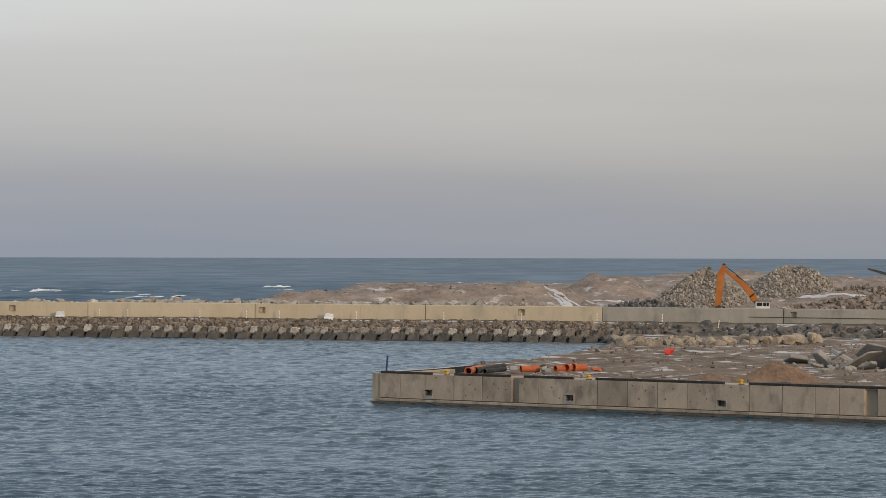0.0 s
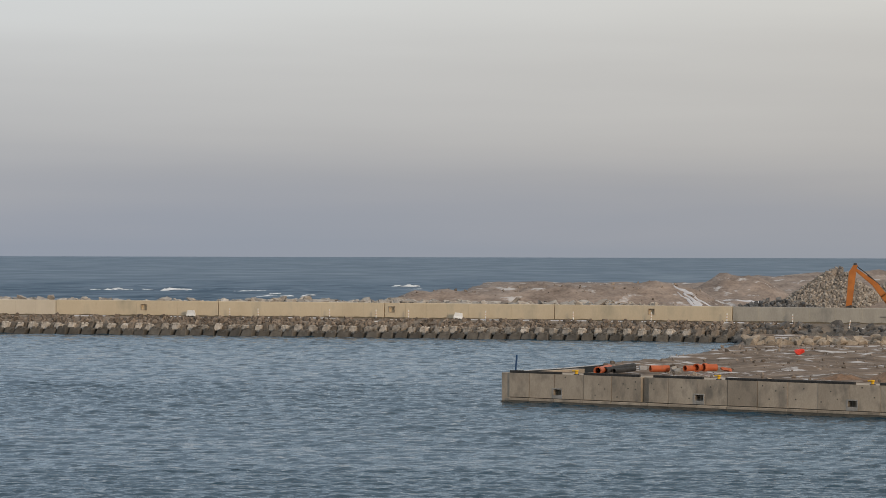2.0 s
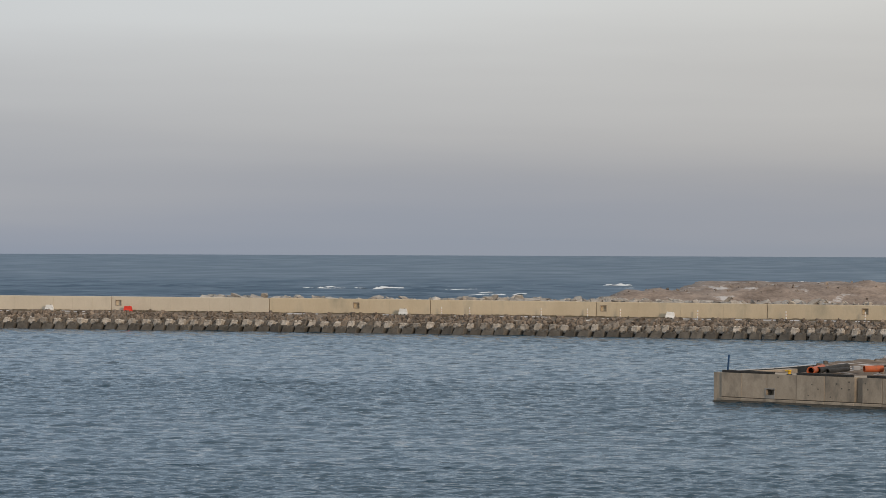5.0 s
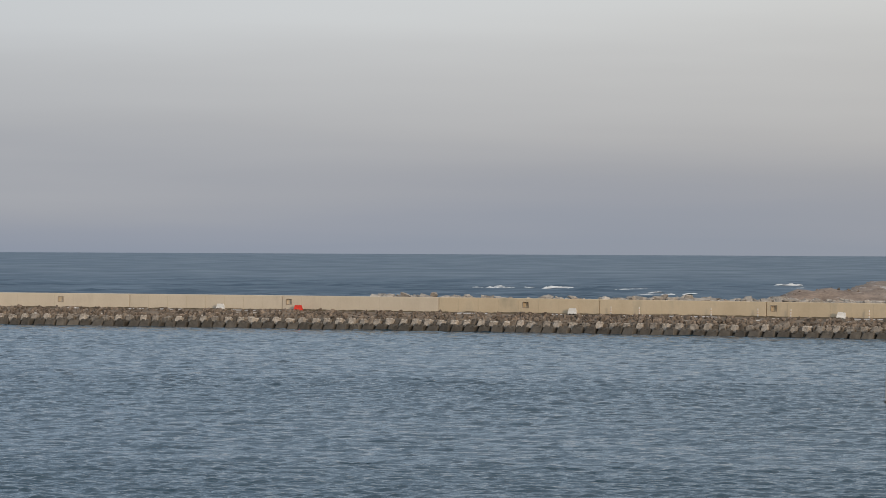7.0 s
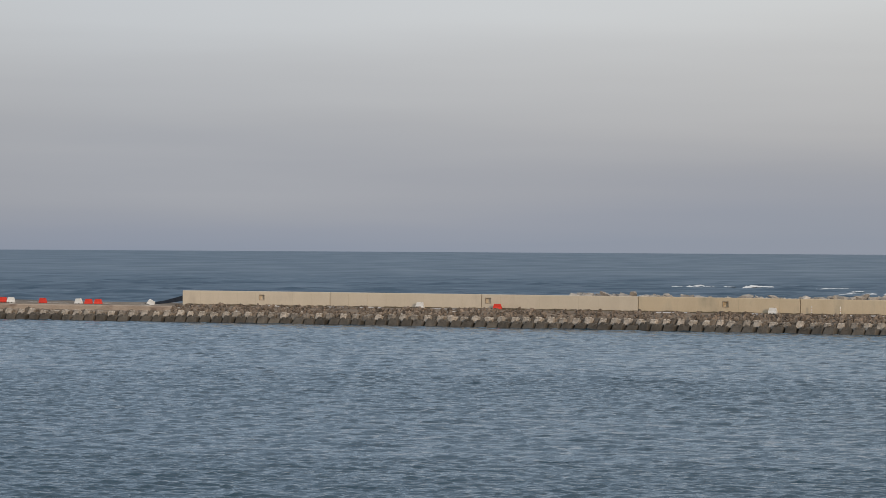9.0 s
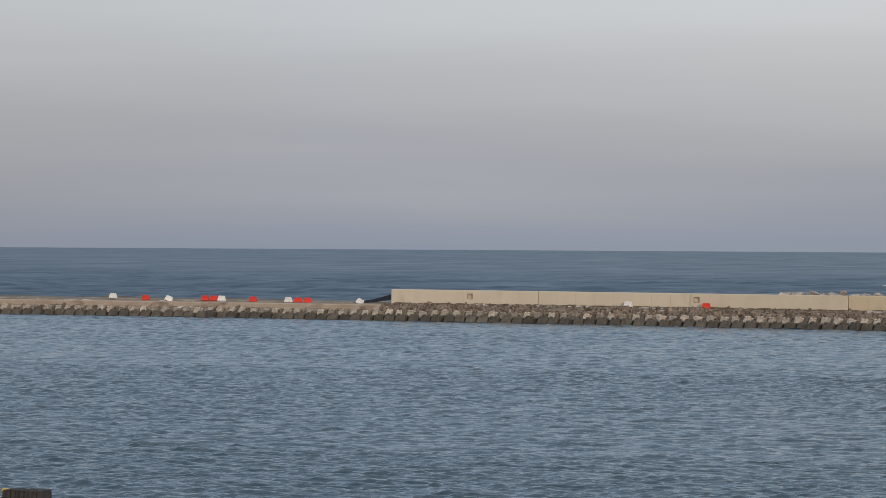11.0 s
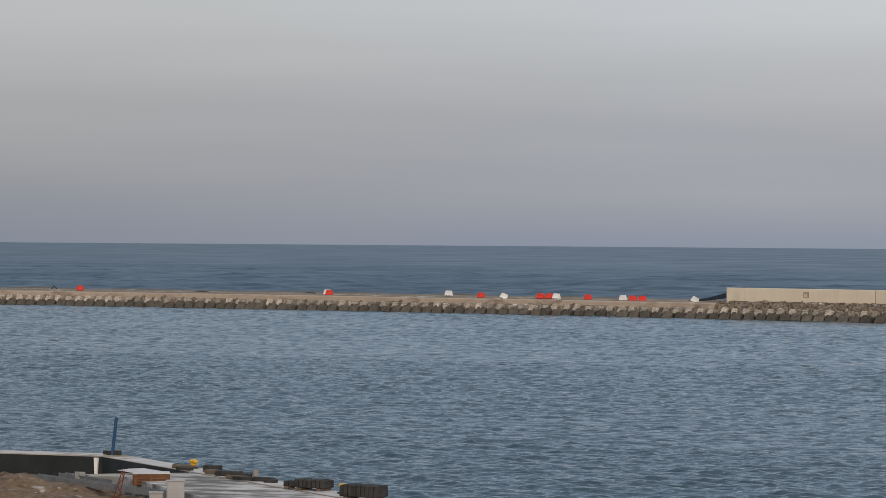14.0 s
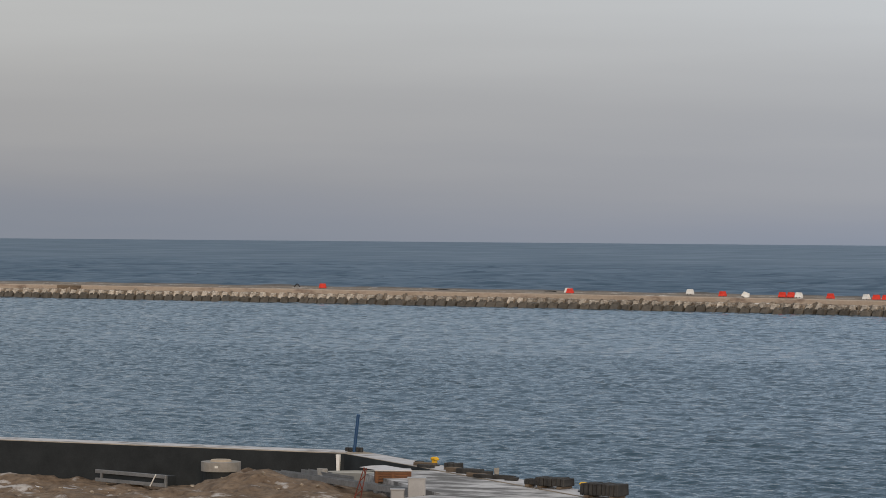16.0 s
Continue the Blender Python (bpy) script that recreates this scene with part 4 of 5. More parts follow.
# broken concrete slabs on the reclaimed land
SLABS = [(26.8, 222.5, 2.5, 1.3, 0.9, 0.55, -18, 10, 20), (28.3, 219.0, 2.7, 1.1, 0.9, 0.7, 25, 35, 60), (29.6, 220.0, 2.9, 1.6, 0.7, 0.3, -30, 12, 100),
         (30.6, 215.0, 2.75, 1.7, 1.4, 0.28, -24, -18, 15), (32.3, 215.5, 3.05, 2.0, 1.7, 0.32, -38, 22, -10), (33.2, 212.5, 2.6, 0.9, 0.8, 0.6, 14, -30, 40),
         (31.0, 212.5, 2.45, 0.9, 0.6, 0.4, -12, 16, 80), (34.5, 214, 2.7, 1.3, 1.0, 0.7, 20, 10, 5), (27.6, 216.8, 2.3, 0.8, 0.6, 0.3, 8, 14, 33),
         (36.0, 216, 2.8, 1.5, 1.1, 0.6, -15, 25, 70), (30.2, 223, 2.8, 1.4, 1.0, 0.5, 18, -22, 130), (25.6, 224.5, 2.3, 0.8, 0.5, 0.3, 10, 5, 10)]
def slab_mesh(seed, sx, sy, sz):
    """A broken plate: an uneven polygon with thickness and chipped edges."""
    rn = random.Random(seed)
    n = rn.choice((4, 5, 5, 6))
    bm = bmesh.new()
    ring_ = [(math.cos(6.283 * (i + rn.uniform(-.22, .22)) / n) * sx * rn.uniform(.85, 1.1), math.sin(6.283 * (i + rn.uniform(-.22, .22)) / n) * sy * rn.uniform(.85, 1.1)) for i in range(n)]
    lo = [bm.verts.new((x, y, -sz / 2)) for x, y in ring_]
    hi = [bm.verts.new((x * rn.uniform(.9, 1), y * rn.uniform(.9, 1), sz / 2)) for x, y in ring_]
    bm.faces.new(lo[::-1])
    bm.faces.new(hi)
    for i in range(n):
        bm.faces.new((lo[i], lo[(i + 1) % n], hi[(i + 1) % n], hi[i]))
    bmesh.ops.bevel(bm, geom=bm.edges[:], offset=0.05, segments=1, affect="EDGES")
    bmesh.ops.recalc_face_normals(bm, faces=bm.faces[:])
    me = bpy.data.meshes.new("concrete_slab")
    bm.to_mesh(me)
    bm.free()
    me.materials.append(M_SLAB)
    return me


for i, (x, y, z, sx, sy, sz, rx, ry, rz) in enumerate(SLABS):
    ob = new("concrete_slab", slab_mesh(300 + i, sx, sy, sz * 0.62))
    ob.matrix_world = pose(x, y, z - 0.1, rx, ry, rz)
    tagged(ob, "broken grey concrete slab tipped on bare earth", "slab", "broken slabs")
pts = [Vector((rnd.uniform(25, 38), rnd.uniform(209, 226), 2.1)) for _ in range(40)]
scatter(None, "stone", M_SLAB, pts, 9, (0.18, 0.42), 0.8, "small grey broken stone lying on earth")

# plugged tie holes in the quay's face
bm = bmesh.new()
cyl(bm, (0, -0.006, 0), (0, 0.02, 0), 0.05, n=8)
hole_me = bpy.data.meshes.new("tie_hole")
bm.to_mesh(hole_me)
bm.free()
hole_me.materials.append(M_ALGAE)
for s_, z_ in ((5.1, 1.9), (7.6, 0.75), (7.9, 1.5), (8.4, 1.2), (9.4, 0.7), (9.9, 1.6), (10.3, 1.3), (10.9, 1.75), (10.9, 1.25), (12.4, 1.3), (12.2, 1.7), (14.6, 1.5), (15.2, 0.8), (16.9, 1.6),
               (19.1, 0.9), (20.9, 1.8), (21.4, 0.95), (21.9, 1.5), (22.5, 1.75), (23.4, 1.0), (24.0, 1.7), (25.3, 0.9), (26.0, 1.6), (26.5, 1.1), (28.3, 1.9), (29.2, 1.3)):
    ob = new("tie_hole", hole_me)
    ob.parent = quay
    ob.matrix_local = pose(s_, -0.0, z_)

def soil_mound(name, cx, cy, base, rx, ry, h, seed, label):
    """A heap of loose soil with an uneven foot and crumbly relief."""
    n, m = 40, 16
    verts, faces = [(cx, cy, base + h)], []
    for j in range(1, m + 1):
        for i in range(n):
            a, r = 2 * math.pi * i / n, j / m
            k = 1 + 0.25 * hills(math.cos(a), math.sin(a), seed, 0.8, 3)
            x, y = cx + rx * r * k * math.cos(a), cy + ry * r * k * math.sin(a)
            z = base + h * (math.exp(-(r * 1.55) ** 2) - 0.09) * (1 + 0.15 * hills(x, y, seed, 1.2, 3)) + 0.10 * hills(x, y, seed + 2, 0.5, 4) * (1 - 0.5 * r)
            verts.append((x, y, z if j < m else base - 0.3))
    for i in range(n):
        faces.append((0, 1 + i, 1 + (i + 1) % n))
        for j in range(m - 1):
            a, b = 1 + j * n, 1 + (j + 1) * n
            faces.append((a + i, b + i, b + (i + 1) % n, a + (i + 1) % n))
    ob = new(name, mesh_of(name, verts, faces, M_SOIL))
    return tagged(ob, label, "soil mound", "soil mounds")


soil_mound("mound", 22.3, 195.2, 1.95, 3.4, 3.2, 1.35, 3, "mound of reddish-brown soil behind the quay edge")
soil_mound("mound", 18.0, 197.5, 1.9, 2.2, 2.2, 0.45, 8, "low mound of dark soil behind the quay edge")

# ---- quay fittings ----
def on_quay(s, d, z=0.0, turn=0.0):
    return Q_POSE @ pose(s, d, z, 0, 0, turn)


for a, b in ((0.34, 4.7), (6.6, 11.17), (12.31, 16.24), (18.01, 27.74), (29.56, 41.0), (43.0, 52.0)):
    bm = bmesh.new()
    box(bm, a, b, 0.02, 0.24, 2.084, 2.25, 0.02)
    ob = part("edge_beam", bm, M_RUBBER)
    ob.matrix_world = Q_POSE
    tagged(ob, "black rubber-faced beam along the quay edge", "edge beam", "quay edge beams")


def bollard(m):
    top = tagged(new("bollard"), "yellow painted steel mooring bollard on the quay", "bollard", "mooring bollards")
    bm = bmesh.new()
    cyl(bm, (0, 0, 0), (0, 0, 0.05), 0.2, 0.19)
    part("base_plate", bm, M_STEEL, top, "dark steel base")
    bm = bmesh.new()
    cyl(bm, (0, 0, 0.05), (0, 0, 0.2), 0.11, 0.10)
    part("stem", bm, M_YELLOW, top)
    bm = bmesh.new()
    cyl(bm, (0, 0, 0.2), (0, 0, 0.27), 0.12, 0.16)
    cyl(bm, (0, 0, 0.27), (0, 0, 0.32), 0.16, 0.11)
    box(bm, -0.34, 0.04, -0.09, 0.09, 0.21, 0.30, 0.03)
    part("head", bm, M_YELLOW, top)
    top.matrix_world = m
    return top


first = bollard(on_quay(5.79, 0.35, 2.08))
copy_thing(first, on_quay(17.31, 0.35, 2.08))
copy_thing(first, on_quay(28.86, 0.35, 2.08))


def quay_post(m, height, lean, posts):
    """A blue post at the quay's corner with short rubber stubs round it."""
    top = tagged(new("marker_post"), "leaning blue steel post among short black stubs", "post", "corner posts")
    bm = bmesh.new()
    cyl(bm, (0, 0, 0), (lean, 0, height), 0.065, n=12)
    part("pole", bm, M_BLUE, top)
    for x in posts:
        bm = bmesh.new()
        box(bm, x - 0.06, x + 0.06, -0.07, 0.07, 0, 0.17 + 0.02 * (x > 0), 0.015)
        part("stub", bm, M_STEEL, top, "short dark stub")
    top.matrix_world = m
    return top


quay_post(on_quay(0.55, 0.4, 2.08), 1.22, 0.12, (-0.28, -0.12, 0.16, 0.4, 0.62))


def pipe(name, p, q, r, material, label, wall=0.03, collar=False):
    top = tagged(new(name), label, "pipe", "plastic pipes")
    bm = bmesh.new()
    tube(bm, p, q, r, wall)
    part("barrel", bm, material, top, smooth=False)
    if collar:
        d = (Vector(q) - Vector(p)).normalized()
        bm = bmesh.new()
        tube(bm, Vector(p) - d * 0.02, Vector(p) + d * 0.22, r + 0.05, 0.05)
        part("socket", bm, material, top, "wider socket end")
    return top


R = 0.235
pipe("pipe", (1.75, 201.9, 2.3), (2.6, 206.2, 2.35), R, M_ORANGE, "orange plastic pipe, its open end towards the water", collar=True)
pipe("pipe", (5.45, 205.4, 2.32), (6.75, 205.9, 2.32), R, M_ORANGE, "orange plastic drain pipe lying on earth")
pipe("pipe", (7.9, 206.6, 2.3), (8.75, 207.4, 2.28), 0.21, M_ORANGE, "short orange plastic pipe lying on earth")
pipe("pipe", (8.7, 206.9, 2.34), (9.6, 208.2, 2.31), 0.24, M_ORANGE, "orange plastic pipe with a ring joint", collar=True)
pipe("pipe", (9.25, 207.2, 2.36), (10.15, 207.7, 2.33), 0.25, M_ORANGE, "orange plastic pipe with an open bore", collar=True)
pipe("pipe", (2.25, 203.4, 2.26), (4.4, 211.0, 2.3), 0.2, M_RUBBER, "black plastic pipe lying along the bank", collar=True)
pipe("pipe", (2.9, 204.2, 2.2), (4.4, 208.0, 2.2), 0.16, M_RUBBER, "black plastic pipe half sunk in earth")
ob = new("pipe_offcut", rock_mesh("pipe_offcut", 77, 0.5, 0.3, 0.18, M_ORANGE, 18, 0.1))
ob.matrix_world = pose(10.9, 208.0, 2.2, 0, 12, 10)
tagged(ob, "broken orange plastic pipe offcut on earth", "pipe offcut")
for p in ((7.1, 205.2, 2.3), (7.35, 204.6, 2.18)):
    ob = new("chamber_ring", rock_mesh("chamber_ring", int(p[0] * 40), 0.3, 0.28, 0.26, M_SLAB, 22, 0.1))
    ob.matrix_world = Matrix.Translation(p)
    tagged(ob, "rough grey stone lump beside orange pipes", "stone", "grey lumps")
bm = bmesh.new()
box(bm, -0.26, 0.26, -0.2, 0.2, 0, 0.32, 0.03)
ob = part("crate", bm, M_GREYPAINT)
ob.matrix_world = pose(5.0, 208.5, 2.08, 0, 0, 8)
tagged(ob, "pale grey box standing among pipes", "box")
# kerb with its dark inner face along the tip's far side
for a, b in ((Vector((-4.2, 204.5)), Vector((-1.2, 209.4))), (Vector((-1.1, 209.6)), Vector((1.8, 216.6)))):
    d = (b - a).normalized()
    n_ = Vector((d.y, -d.x))
    tip = slab("tip_kerb", [a, b, b + n_ * 0.55, a + n_ * 0.55], -0.5, 2.14, M_BLACK)
    tagged(tip, "low black-tarred kerb with snow along the quay tip", "kerb", "tip kerbs")
    lid_ = slab("snow_cover", [a + n_ * 0.03, b + n_ * 0.03, b + n_ * 0.5, a + n_ * 0.5], 2.144, 2.16, M_GREYSNOW)
    lid_.parent = tip
ob = new("tarpaulin", rock_mesh("tarpaulin", 91, 0.6, 0.35, 0.28, M_RED, 20, 0.3))
ob.matrix_world = pose(18.9, 246.3, 2.15, 0, -18, 20)
tagged(ob, "crumpled bright red plastic sheet on earth", "plastic sheet")

# ---- excavator behind the parapet ----
def bar(bm, p, q, w0, w1, depth):
    """A tapered beam from p to q, w0 and w1 high, depth wide across y."""
    p, q = Vector(p), Vector(q)
    d = (q - p).normalized()
    up = Vector((-d.z, 0, d.x))
    vs = [bm.verts.new(c + up * s * w / 2 + Vector((0, t * depth / 2, 0))) for c, w in ((p, w0), (q, w1)) for s, t in ((-1, -1), (1, -1), (1, 1), (-1, 1))]
    for f in ((0, 1, 2, 3), (7, 6, 5, 4), (0, 4, 5, 1), (1, 5, 6, 2), (2, 6, 7, 3), (3, 7, 4, 0)):
        bm.faces.new([vs[i] for i in f])


def excavator():
    top = tagged(new("excavator"), "orange crawler excavator with its arm raised beside rubble", "excavator")
    for y in (-1.25, 1.25):
        bm = bmesh.new()
        box(bm, -2.1, 2.1, y - 0.3, y + 0.3, 0, 0.85, 0.28)
        part("track", bm, M_STEEL, top, "black steel crawler track")
    bm = bmesh.new()
    cyl(bm, (0, 0, 0.7), (0, 0, 1.05), 0.75)
    part("slew_ring", bm, M_STEEL, top)
    bm = bmesh.new()
    box(bm, -1.3, 2.6, -1.35, 1.35, 1.05, 1.8, 0.12)
    body = part("body", bm, M_MACHINE, top)
    bm = bmesh.new()
    box(bm, 1.8, 2.85, -1.3, 1.3, 1.0, 1.9, 0.2)
    part("counterweight", bm, M_STEEL, top, "dark counterweight")
    bm = bmesh.new()
    box(bm, -1.15, 0.65, -1.4, -0.4, 1.8, 2.78, 0.06, taper=0.93)
    cab = part("cab", bm, M_CABWHITE, top, "pale cab with dark windows")
    for x0, x1 in ((-1.0, -0.3), (-0.2, 0.15), (0.22, 0.52)):
        bm = bmesh.new()
        box(bm, x0, x1, -1.41, -1.33, 2.18, 2.62)
        part("window", bm, M_GLASSY, cab, "dark window pane")
    bm = bmesh.new()
    box(bm, -1.2, 0.9, -1.42, -0.38, 2.76, 2.84, 0.02)
    part("cab_roof", bm, M_STEEL, top, "dark roof")
    base, knee, tipj = (-0.4, 0.1, 2.0), (-2.5, 0.1, 4.85), (-4.95, 0.1, 6.75)
    bm = bmesh.new()
    bar(bm, base, (-1.5, 0.1, 3.55), 0.65, 0.75, 0.6)
    bar(bm, (-1.4, 0.1, 3.45), knee, 0.75, 0.7, 0.6)
    bar(bm, knee, tipj, 0.62, 0.36, 0.55)
    part("boom", bm, M_MACHINE, top)
    bm = bmesh.new()
    bar(bm, (-4.85, 0.1, 7.35), (-5.35, 0.1, 6.2), 0.45, 0.85, 0.5)
    bar(bm, (-5.3, 0.1, 6.3), (-5.75, 0.1, 2.0), 0.9, 0.72, 0.48)
    part("stick", bm, M_MACHINE, top)
    for p, q in (((-1.9, 0.1, 4.75), (-3.4, 0.1, 6.05)), ((-3.2, 0.1, 5.95), (-4.8, 0.1, 7.15))):
        bm = bmesh.new()
        cyl(bm, p, q, 0.1 if p[0] > -2 else 0.06, n=10)
        part("hydraulic_cylinder", bm, M_STEEL, top, "dark hydraulic cylinder")
    bm = bmesh.new()
    box(bm, -5.15, -4.75, -0.2, 0.4, 7.2, 7.5, 0.08)
    part("stick_pivot", bm, M_STEEL, top)
    bm = bmesh.new()
    bar(bm, (-5.75, 0.1, 2.2), (-5.4, 0.1, 0.9), 0.6, 1.1, 1.2)
    bar(bm, (-5.5, 0.1, 1.0), (-4.8, 0.1, 0.55), 0.9, 0.3, 1.2)
    part("bucket", bm, M_STEEL, top, "dark steel bucket")
    return top


exc = excavator()
exc.matrix_world = pose(40.15, 367.9, 1.62)
top = tagged(new("machine_boom"), "dark raised boom of a distant machine", "boom")
bm = bmesh.new()
bar(bm, (0, 0, 0), (4.6, 0, -1.3), 0.28, 0.5, 0.4)
part("beam", bm, M_STEEL, top)
bm = bmesh.new()
bar(bm, (4.4, 0, -1.2), (4.6, 0, -5.2), 0.5, 0.6, 0.5)
part("mast", bm, M_STEEL, top)
top.matrix_world = pose(64.4, 445.4, 8.05)

# ---- posts and barriers on the breakwater ----
def delineator(m):
    top = tagged(new("delineator_post"), "white plastic delineator post with orange bands by the parapet", "post", "delineator posts")
    bm = bmesh.new()
    cyl(bm, (0, 0, 0), (0, 0, 0.06), 0.2, 0.16)
    part("foot", bm, M_RUBBER, top, "black rubber foot")
    bm = bmesh.new()
    cyl(bm, (0, 0, 0.06), (0, 0, 1.02), 0.06, 0.055, 12)
    part("tube", bm, M_WHITE, top)
    for z in (0.35, 0.66):
        bm = bmesh.new()
        cyl(bm, (0, 0, z), (0, 0, z + 0.11), 0.064, 0.064, 12)
        part("band", bm, M_FADED, top, "faded orange band")
    top.matrix_world = m
    return top


ULIST = [-43.94, -40.3, -31.27, -25.47, -21.45, -12.05, -1.52, 7.61, 16.32, 23.73]
d0 = delineator(bw_pose(ULIST[0], 5.2, 2.27))
for u in ULIST[1:]:
    o = copy_thing(d0, bw_pose(u, 5.2, 2.27, u) @ pose(0, 0, 0, (u * 7) % 5 - 2.5, (u * 3) % 6 - 3, 0))
copy_thing(d0, bw_pose(30.72, 2.4, 1.72) @ pose(0, 0, 0, 0, 8, 0))


def barrier(material, label, width=1.1):
    """A water-filled traffic barrier: a tapered hollow block with two fork slots, a filler cap and a rib."""
    top = tagged(new("traffic_barrier"), label, "barrier", "traffic barriers")
    bm = bmesh.new()
    w = width / 2
    prof = [(-0.28, 0.0), (-0.28, 0.14), (-0.16, 0.34), (-0.11, 0.74), (0.11, 0.74), (0.16, 0.34), (0.28, 0.14), (0.28, 0.0)]
    a = [bm.verts.new((-w, y, z)) for y, z in prof]
    b = [bm.verts.new((w, y, z)) for y, z in prof]
    for v in a[3:5]:
        v.co.x += 0.1
    for v in b[3:5]:
        v.co.x -= 0.1
    for i in range(8):
        bm.faces.new((a[i], a[(i + 1) % 8], b[(i + 1) % 8], b[i]))
    bm.faces.new(a[::-1])
    bm.faces.new(b)
    bmesh.ops.bevel(bm, geom=bm.edges[:], offset=0.02, segments=1, affect="EDGES")
    part("shell", bm, material, top)
    bm = bmesh.new()
    cyl(bm, (0.2, 0, 0.74), (0.2, 0, 0.78), 0.06, n=10)
    part("filler_cap", bm, M_STEEL, top)
    for x in (-0.25, 0.25):
        bm = bmesh.new()
        box(bm, x - 0.08, x + 0.08, -0.285, -0.2, 0.0, 0.08)
        part("fork_slot", bm, M_STEEL, top, "dark fork slot")
    return top


bar_w = barrier(M_WHITE, "white plastic traffic barrier standing on the breakwater")
bar_r = barrier(M_RED, "red plastic traffic barrier standing on the breakwater")
bar_w.matrix_world = bw_pose(-48.87, 5.1, 2.26, 0.05)
for u, off, z, tilt in ((-15.33, 5.1, 2.26, 6), (-96.64, 5.1, 2.26, 0), (-174.6, 5.0, 2.36, 0), (-157.4, 5.0, 2.2, 2), (-147.0, 5.0, 2.14, -4), (-165.5, 4.4, 2.1, 20), (-136.0, 4.8, 2.08, 24), (-194.8, 5.5, 2.2, 0)):
    copy_thing(bar_w, bw_pose(u, off, z, (u * 0.37) % 0.4 - 0.2) @ pose(0, 0, 0, 0, tilt, 0))
bar_r.matrix_world = bw_pose(-85.7, 5.0, 2.2, 0.1)
for u, off, z in ((-159.95, 5.0, 2.2), (-158.63, 5.1, 2.2), (-152.48, 5.0, 2.15), (-145.48, 5.0, 2.1), (-144.03, 5.0, 2.1), (-169.32, 4.9, 2.15), (-194.25, 5.0, 2.14), (-236.85, 5.2, 2.2)):
    copy_thing(bar_r, bw_pose(u, off, z, (u * 0.53) % 0.5 - 0.25))
bm = bmesh.new()
box(bm, -0.75, 0.75, -0.3, 0.3, 0, 0.2, 0.08, taper=0.7)
ob = part("snow_lump", bm, M_SNOW)
ob.matrix_world = bw_pose(-117.73, 4.6, 2.15)
tagged(ob, "white lump of old snow by the parapet", "snow")
bm = bmesh.new()
box(bm, -1.9, 1.9, -0.8, 0.8, 0, 0.7, 0.05)
ob = part("gate_box", bm, M_WOOD)
ob.matrix_world = bw_pose(-281, 2.6, 1.35)
tagged(ob, "dark brown timber box set in the edge of the deck", "timber box")


def hose(p, q, high, r, label):
    """A bent hose from p to q."""
    bm = bmesh.new()
    p, q = Vector(p), Vector(q)
    pts_ = [p.lerp(q, i / 10) + Vector((0, 0, high * math.sin(math.pi * i / 10))) for i in range(11)]
    for a, b in zip(pts_, pts_[1:]):
        cyl(bm, a, b, r, n=8)
    return tagged(part("hose", bm, M_RUBBER), label, "hose", "black hoses")


hose(bw(-242.9, 7, 2.25), bw(-241.9, 7, 2.25), 0.5, 0.08, "black rubber hose bent in an arch on the deck")
hose(bw(-199.6, 7, 2.25), bw(-197.6, 7, 2.3), 0.12, 0.07, "black rubber hose lying on the deck")
hose(bw(-218.5, 7, 2.2), bw(-215.6, 7, 2.2), 0.15, 0.08, "black rubber hose lying near the edge")
# dark netting drawn over the end of the parapet
verts = [bw(-131.75, 6.0, 3.45), bw(-131.75, 6.75, 3.5), bw(-134.5, 6.1, 2.75), bw(-134.5, 7.0, 2.75), bw(-138.6, 6.2, 2.1), bw(-138.6, 7.2, 2.1), bw(-131.75, 6.0, 2.75), bw(-131.75, 6.75, 2.75), bw(-134.5, 6.1, 2.35), bw(-134.5, 7.0, 2.35)]
ob = new("netting", mesh_of("netting", verts, [(0, 1, 3, 2), (2, 3, 5, 4), (0, 2, 8, 6), (2, 4, 8), (1, 7, 9, 3), (3, 9, 5), (0, 6, 7, 1)], M_NET))
tagged(ob, "dark blue netting draped from the wall's end", "netting")
# pipe along the face of the parapet
for u0, u1, z in ((33.2, 62.0, 3.03),):
    bm = bmesh.new()
    for a, b in zip(span(u0, u1, 3), span(u0, u1, 3)[1:]):
        cyl(bm, bw(a, 5.9, z - 0.004 * (a - u0)), bw(b, 5.9, z - 0.004 * (b - u0)), 0.035, n=8)
    ob = part("wall_pipe", bm, M_STEEL)
    tagged(ob, "thin dark pipe fixed along the parapet", "pipe")

# ---- things on the near quay ----
def near_pose(s, d, z, turn=0.0):
    return Matrix.Translation(near(s, d, z)) @ Matrix.Rotation(math.atan2(NB.y, NB.x) + radians(turn), 4, "Z")


copy_thing(first, near_pose(7.75, 0.4, 2.09, 170))
copy_thing(first, near_pose(19.35, 0.35, 2.09, 170))
quay_post(near_pose(0.45, 0.45, 2.08, 36), 1.46, 0.17, (-0.32, -0.16, 0.16, 0.32))


